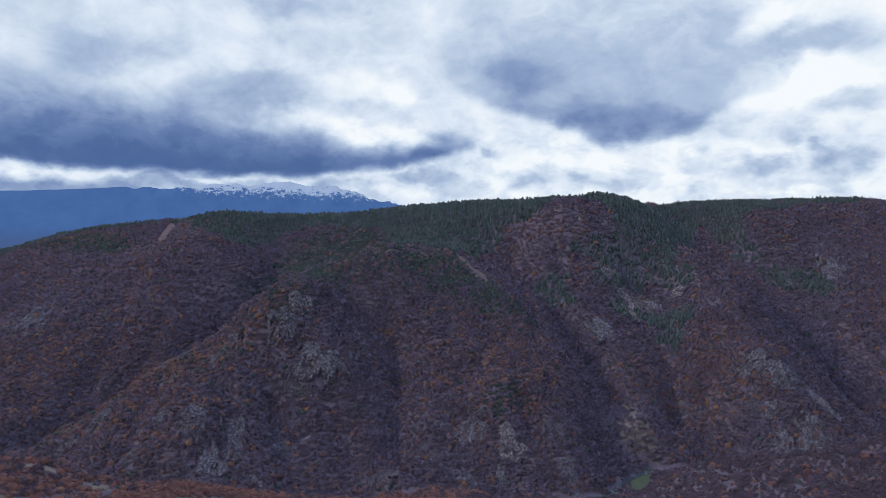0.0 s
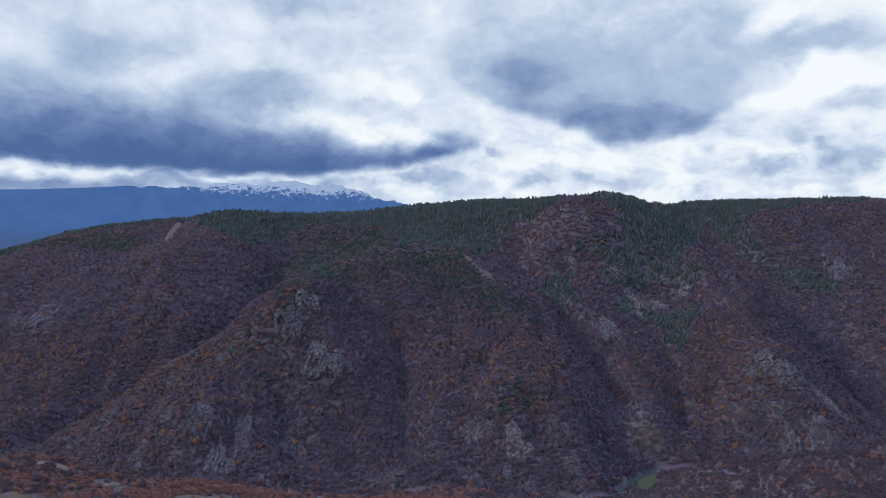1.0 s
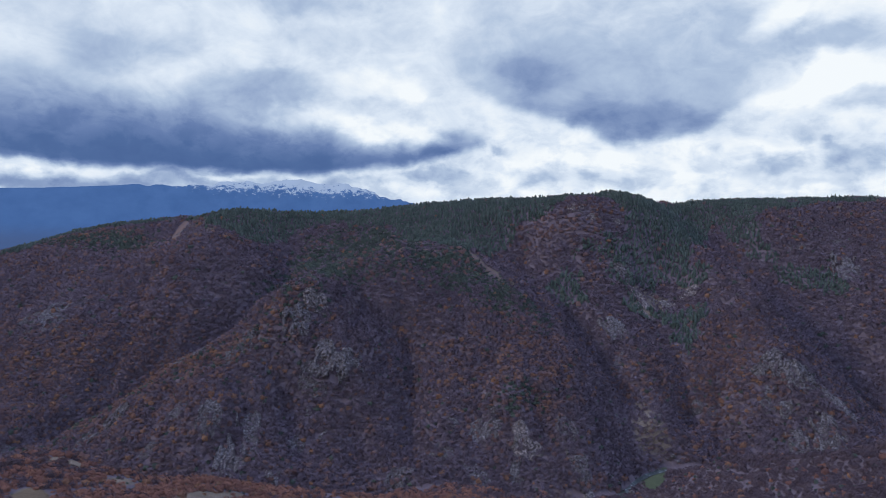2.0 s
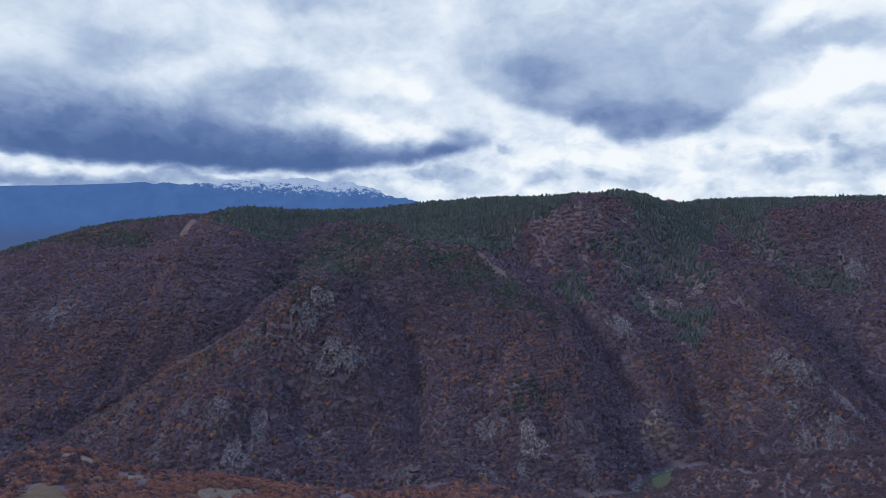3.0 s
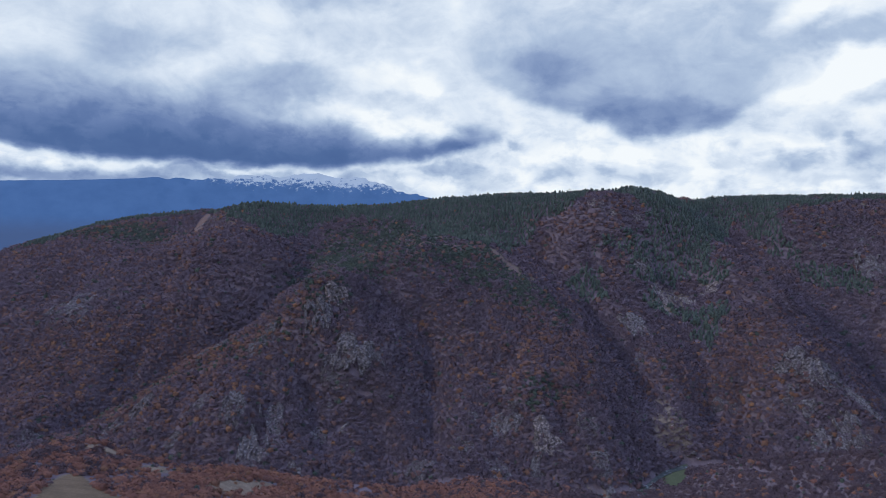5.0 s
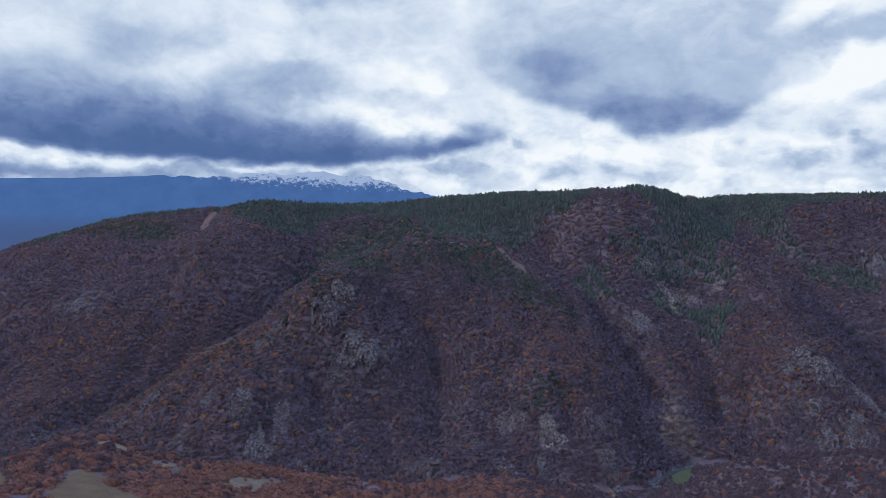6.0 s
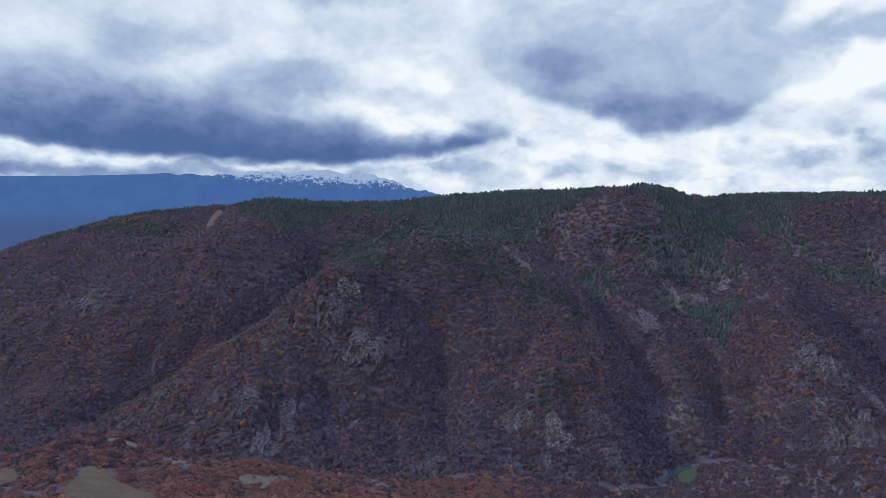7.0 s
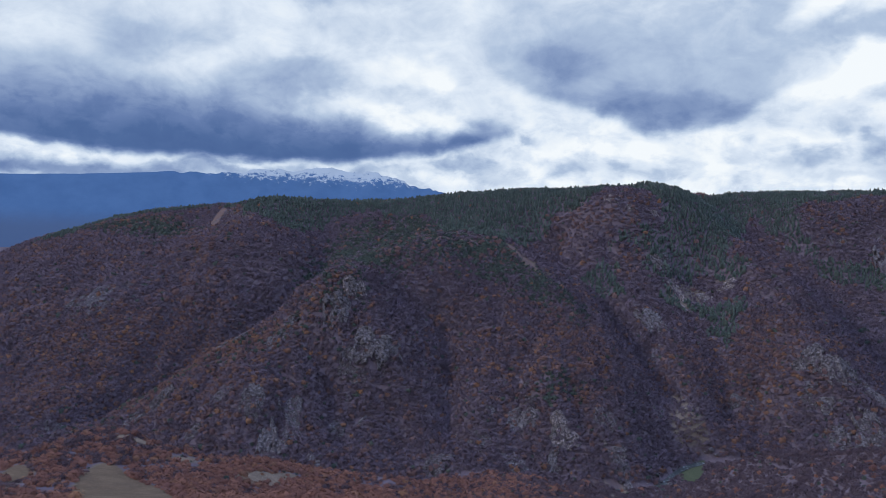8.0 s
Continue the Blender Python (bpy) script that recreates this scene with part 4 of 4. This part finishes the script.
def build_far_woods():
    # broadleaf on the far slope
    parts = [scatter(-960, 1080, 590, 960, 3.5), scatter(-960, 1120, 960, 1680, 5.0)]
    x, y = np.concatenate([p[0] for p in parts]), np.concatenate([p[1] for p in parts])
    sx, sy = scatter(-620, 620, 600, 1000, 4.0)
    steep = (height_at(sx, sy + 4) - height_at(sx, sy - 4)) / 8
    more = rng.uniform(size=len(sx)) < np.clip(steep - 0.55, 0, 0.6)
    x, y = np.r_[x, sx[more]], np.r_[y, sy[more]]
    keep = (y > river_y(x)) & (line_distance(x, y, RIVER) > np.where((x > 160) & (x < 235), 4.6, 3.0)) & (y < crest_y(x) + 20) & (x > -0.72 * y - 45) & (x < 0.655 * y + 35)
    keep &= ~(on_rock(x, y) & (rng.uniform(size=len(x)) < 0.40))
    x, y = x[keep], y[keep]
    pine = pine_cover(x, y)
    scrub = cover(x, y, SCRUB, 40)
    rust = cover(x, y, RUST, 50)
    bald = np.maximum(cover(x, y, DRY, 30) * 0.22, cover(x, y, STONY, 24) * 0.34)
    bald = np.maximum(bald, cover(x, y, SCARS, 6) * 0.85)
    barren = cover(x, y, BARREN, 30)
    spur = np.exp(-(line_distance(x, y + 10, RIDGES[4][3:]) / 22) ** 2)
    purple = cover(x, y, PURPLE, 60)
    roll = rng.uniform(size=len(x))
    conifer = (pine > 0.5) & (rng.uniform(size=len(x)) < 0.92)
    live = ~conifer & (rng.uniform(size=len(x)) > bald)
    p_gold = (0.016 + 0.05 * rust) * (1 - 0.9 * purple) * (1 - 0.6 * scrub) + 0.05 * spur
    p_rust = 0.14 + 0.20 * rust + 0.12 * barren + 0.22 * spur + 0.18 * value_noise(x / 70, y / 70, 73)
    p_rust = np.clip(p_rust, 0.03, 1) * (1 - 0.85 * purple)
    p_green = 0.02 + 0.85 * scrub * (0.85 + 0.5 * value_noise(x / 28, y / 28, 76)) + 0.25 * spur
    gold = live & (roll < p_gold)
    green = live & ~gold & (roll > 1 - p_green)
    rusty = live & ~gold & ~green & (roll < p_gold + p_rust)
    bare = live & ~gold & ~green & ~rusty
    near_tp = [spray_template(100 + k, 12, 0.17, 5, False, 0.9) for k in range(12)]
    far_tp = [spray_template(150 + k, 8, 0.2, 4, False, 0.95) for k in range(12)]
    near_bare = [spray_template(120 + k, 12, 0.22, 5, True, 0.85) for k in range(12)]
    far_bare = [spray_template(170 + k, 8, 0.24, 4, True, 0.9) for k in range(12)]
    small = (1 - 0.6 * bald) * (1 - 0.12 * barren)
    for name, label, mask, stops, grow in (
            ("broadleaf_wood", "leafless purplish-brown broadleaf wood on the slope", bare, BARE, 1.0),
            ("oak_wood", "rust-brown autumn oaks scattered through the wood", rusty, RUSTY, 1.0),
            ("golden_trees", "orange and yellow autumn trees on the slope", gold, GOLD, 1.05),
            ("evergreen_scrub", "dark green evergreen scrub on the slope", green, GREEN, 0.9)):
        mat = leaf_material(name, stops, gaps=0.49 if name == "broadleaf_wood" else 0.43)
        for side, tp, step in ((y <= 960, near_bare if name == "broadleaf_wood" else near_tp, 1.0), (y > 960, far_bare if name == "broadleaf_wood" else far_tp, 1.34)):
            s = mask & side
            n = int(s.sum())
            wide = np.clip(rng.lognormal(math.log(7.0), 0.24, n), 3.8, 10.5) * grow * small[s] * step
            plant(name, label, "trees", mat, tp, x[s], y[s], wide, wide * rng.uniform(0.60, 0.85, n), 0.7)
    # conifers
    px, py = scatter(-960, 1080, 880, 1680, 4.7)
    w = pine_cover(px, py)
    keep = (w > 0.50 + rng.uniform(-0.12, 0.12, len(px))) & (py < crest_y(px) + 22) & ~on_rock(px, py)
    px, py = px[keep], py[keep]
    tall = np.clip(rng.lognormal(math.log(6.3), 0.25, len(px)), 3.4, 10.5)
    plant("pine_wood", "dense dark green pine plantation along the crest", "pines", leaf_material("pine_needles", NEEDLE, gaps=0.38),
          [pine_template(200 + k, 4, 5) for k in range(8)], px, py, tall * rng.uniform(1.1, 1.5, len(px)), tall, 0.5)


build_far_woods()


# ---- near side: single oaks and bushes, then the thicket ----
def part(name, me, mat, parent, label=""):
    ob = new(name, me)
    me.materials.append(mat)
    ob.parent = parent
    return tagged(ob, label)


BARK = material("bark", 0.95)
BARK[2].inputs["Base Color"].default_value = (0.075, 0.06, 0.052, 1)


def tube(verts, faces, a, b, ra, rb, sides=5):
    a, b = Vector(a), Vector(b)
    q = (b - a).to_track_quat("Z", "Y")
    base = len(verts)
    for c, r in ((a, ra), (b, rb)):
        for k in range(sides):
            t = 6.2832 * k / sides
            verts.append(tuple(c + q @ Vector((math.cos(t) * r, math.sin(t) * r, 0))))
    for k in range(sides):
        n = (k + 1) % sides
        faces.append((base + k, base + n, base + sides + n, base + sides + k))


def tree_prototype(seed, kind, leaf, bark_label):
    """A low tree: tapered trunk with limbs, and a leafy crown."""
    r = random.Random(seed)
    root = new(kind)
    verts, faces = [], []
    tube(verts, faces, (0, 0, -0.05), (0.02, 0.01, 0.35), 0.045, 0.03)
    for k in range(6):
        a = k * 1.05 + r.uniform(-0.3, 0.3)
        z0 = 0.14 + 0.035 * k
        tip = (math.cos(a) * r.uniform(0.18, 0.3), math.sin(a) * r.uniform(0.18, 0.3), r.uniform(0.45, 0.75))
        tube(verts, faces, (0.01, 0.005, z0), tip, 0.018, 0.006, 4)
    me = bpy.data.meshes.new("trunk")
    me.from_pydata(verts, [], faces)
    part("trunk", me, BARK[0], root, bark_label)
    v, f, soft = spray_template(seed, 440, 0.045, 7, kind == "bare_tree", 0.95)
    me = bpy.data.meshes.new("crown")
    fill_mesh(me, v, f)
    me.shade_smooth()
    soften(me, soft)
    part("crown", me, leaf, root)
    return root


def near_sites(x, y):
    keep = (y < river_y(x)) & (line_distance(x, y, RIVER) > np.where((x > 160) & (x < 235), 4.6, 3.0))
    keep &= (x > -0.72 * y - 30) & (x < 0.655 * y + 25) & (y > np.interp(x, [-330, -150, -60, 0, 60, 120, 520], [180, 170, 195, 225, 285, 300, 285]))
    x, y = x[keep], y[keep]
    bald = np.maximum(cover(x, y, DRY, 7), cover(x, y, STONY, 8) * 0.93)
    bald = np.maximum(bald, cover(x, y, MEADOW, 4))
    bald = np.maximum(bald, 0.5 * smoothstep(0.5, 0.8, value_noise(x / 22, y / 30, 81)) * smoothstep(110, 40, x))
    live = rng.uniform(size=len(x)) > bald
    return x[live], y[live]


def build_near_woods():
    a, b = scatter(-330, 330, 160, 430, 2.3), scatter(-420, 520, 430, 730, 3.7)
    x, y = near_sites(np.r_[a[0], b[0]], np.r_[a[1], b[1]])
    east = smoothstep(-60, 90, x)
    roll = rng.uniform(size=len(x))
    p_gold = 0.012 + 0.03 * (1 - east)
    p_rust = np.clip(0.76 + 0.50 * value_noise(x / 30, y / 34, 83) + 0.25 * value_noise(x / 9, y / 9, 84), 0.12, 0.92) * (1 - 0.93 * east)
    p_green = 0.03 + 0.03 * east + 0.45 * cover(x, y, STONY[:2], 26)
    kinds = np.where(roll < p_gold, 1, np.where(roll < p_gold + p_rust, 0, np.where(roll > 1 - p_green, 3, 2)))
    # the stretch nearest to the eye, on the near hill
    close = (x > -245) & (x < -70) & (y > 200) & (y < 400)
    order = np.nonzero(close)[0]
    order = np.sort(rng.choice(order, 300, replace=False))
    single = np.zeros(len(x), bool)
    single[order] = True
    names = ("oak_tree", "golden_tree", "bare_tree", "juniper_bush")
    labels = ("low rust-red autumn oak on the near hillside", "small orange autumn tree on the near hillside",
              "leafless grey-brown tree on the near hillside", "dark green bushy evergreen on the near hillside")
    stops = (RED_OAK, GOLD, SHADED_BARE, GREEN)
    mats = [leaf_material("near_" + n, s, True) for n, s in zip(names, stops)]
    protos = [[tree_prototype(300 + 10 * k + j, names[k], mats[k], "grey-brown bark") for j in range(3)] for k in range(4)]
    used = set()
    z = height_at(x, y)
    for i in np.nonzero(single)[0]:
        k, j = int(kinds[i]), int(rng.integers(0, 3))
        s = float(np.clip(rng.lognormal(math.log(3.7), 0.25), 2.4, 5.6)) * (0.55 if k == 3 else 1.0)
        m = pose(float(x[i]), float(y[i]), float(z[i]), 0, 0, float(rng.uniform(0, 360)))
        proto = protos[k][j]
        if (k, j) in used:
            ob = copy_thing(proto, m)
        else:
            ob = proto
            ob.matrix_basis = m
            used.add((k, j))
        ob.scale = (s, s, s * 0.85)
        tagged(ob, labels[k], "tree" if k != 3 else "bush", "trees on the near hillside")
    for k in range(4):
        for j in range(3):
            if (k, j) not in used:
                for o in (*protos[k][j].children, protos[k][j]):
                    bpy.data.objects.remove(o)
    leafy = [spray_template(400 + k, 34, 0.095, 6, False, 1.02) for k in range(8)]
    twigs = [spray_template(420 + k, 30, 0.10, 6, True, 1.02) for k in range(8)]
    far_leafy = [spray_template(440 + k, 11, 0.16, 5, False, 1.05) for k in range(10)]
    far_twigs = [spray_template(460 + k, 11, 0.15, 5, True, 1.10) for k in range(10)]
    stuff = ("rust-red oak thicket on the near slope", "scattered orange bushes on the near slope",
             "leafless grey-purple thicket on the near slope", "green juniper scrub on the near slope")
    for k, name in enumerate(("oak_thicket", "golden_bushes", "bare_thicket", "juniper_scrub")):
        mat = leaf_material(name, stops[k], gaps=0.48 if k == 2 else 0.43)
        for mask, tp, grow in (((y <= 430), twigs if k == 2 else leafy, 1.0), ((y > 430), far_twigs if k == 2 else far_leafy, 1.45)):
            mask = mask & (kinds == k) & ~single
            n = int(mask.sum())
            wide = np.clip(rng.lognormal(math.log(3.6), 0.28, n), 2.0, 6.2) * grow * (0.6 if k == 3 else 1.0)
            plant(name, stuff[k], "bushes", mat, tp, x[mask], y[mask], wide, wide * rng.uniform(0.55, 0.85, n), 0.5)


build_near_woods()


# ---- lone trees on the skyline ----
def skyline_trees():
    leaf = leaf_material("crest_needles", NEEDLE, True)
    for k, (tx, ty, tall, wide) in enumerate(((497, 1464, 14.0, 13.0), (507, 1470, 16.0, 14.0), (519, 1478, 13.0, 12.0),
                                              (806, 1495, 10.0, 8.0), (804, 1476, 11.0, 8.0), (819, 1490, 12.0, 9.0), (823, 1481, 10.0, 8.0), (839, 1461, 10.0, 8.0))):
        root = new("lone_pine")
        verts, faces = [], []
        tube(verts, faces, (0, 0, -0.08), (0, 0, 0.5), 0.035, 0.018)
        for j in range(5):
            a = j * 1.26
            tube(verts, faces, (0, 0, 0.25 + 0.05 * j), (math.cos(a) * 0.17, math.sin(a) * 0.17, 0.42 + 0.06 * j), 0.012, 0.005, 4)
        me = bpy.data.meshes.new("trunk")
        me.from_pydata(verts, [], faces)
        part("trunk", me, BARK[0], root, "dark bark")
        v, f, soft = spray_template(500 + k, 160, 0.10, 6) if k < 3 else pine_template(500 + k, 8, 8)
        me = bpy.data.meshes.new("crown")
        fill_mesh(me, v, f)
        me.shade_smooth()
        soften(me, soft)
        part("crown", me, leaf, root)
        tz = float(height_at(np.array([tx]), np.array([ty]))[0])
        root.matrix_basis = pose(tx, ty, tz, 0, 0, k * 70)
        root.scale = (wide, wide, tall)
        tagged(root, "dark rounded pine standing alone on the crest" if k < 3 else "dark slender pine rising above the crest", "tree", "lone pines on the crest")


skyline_trees()
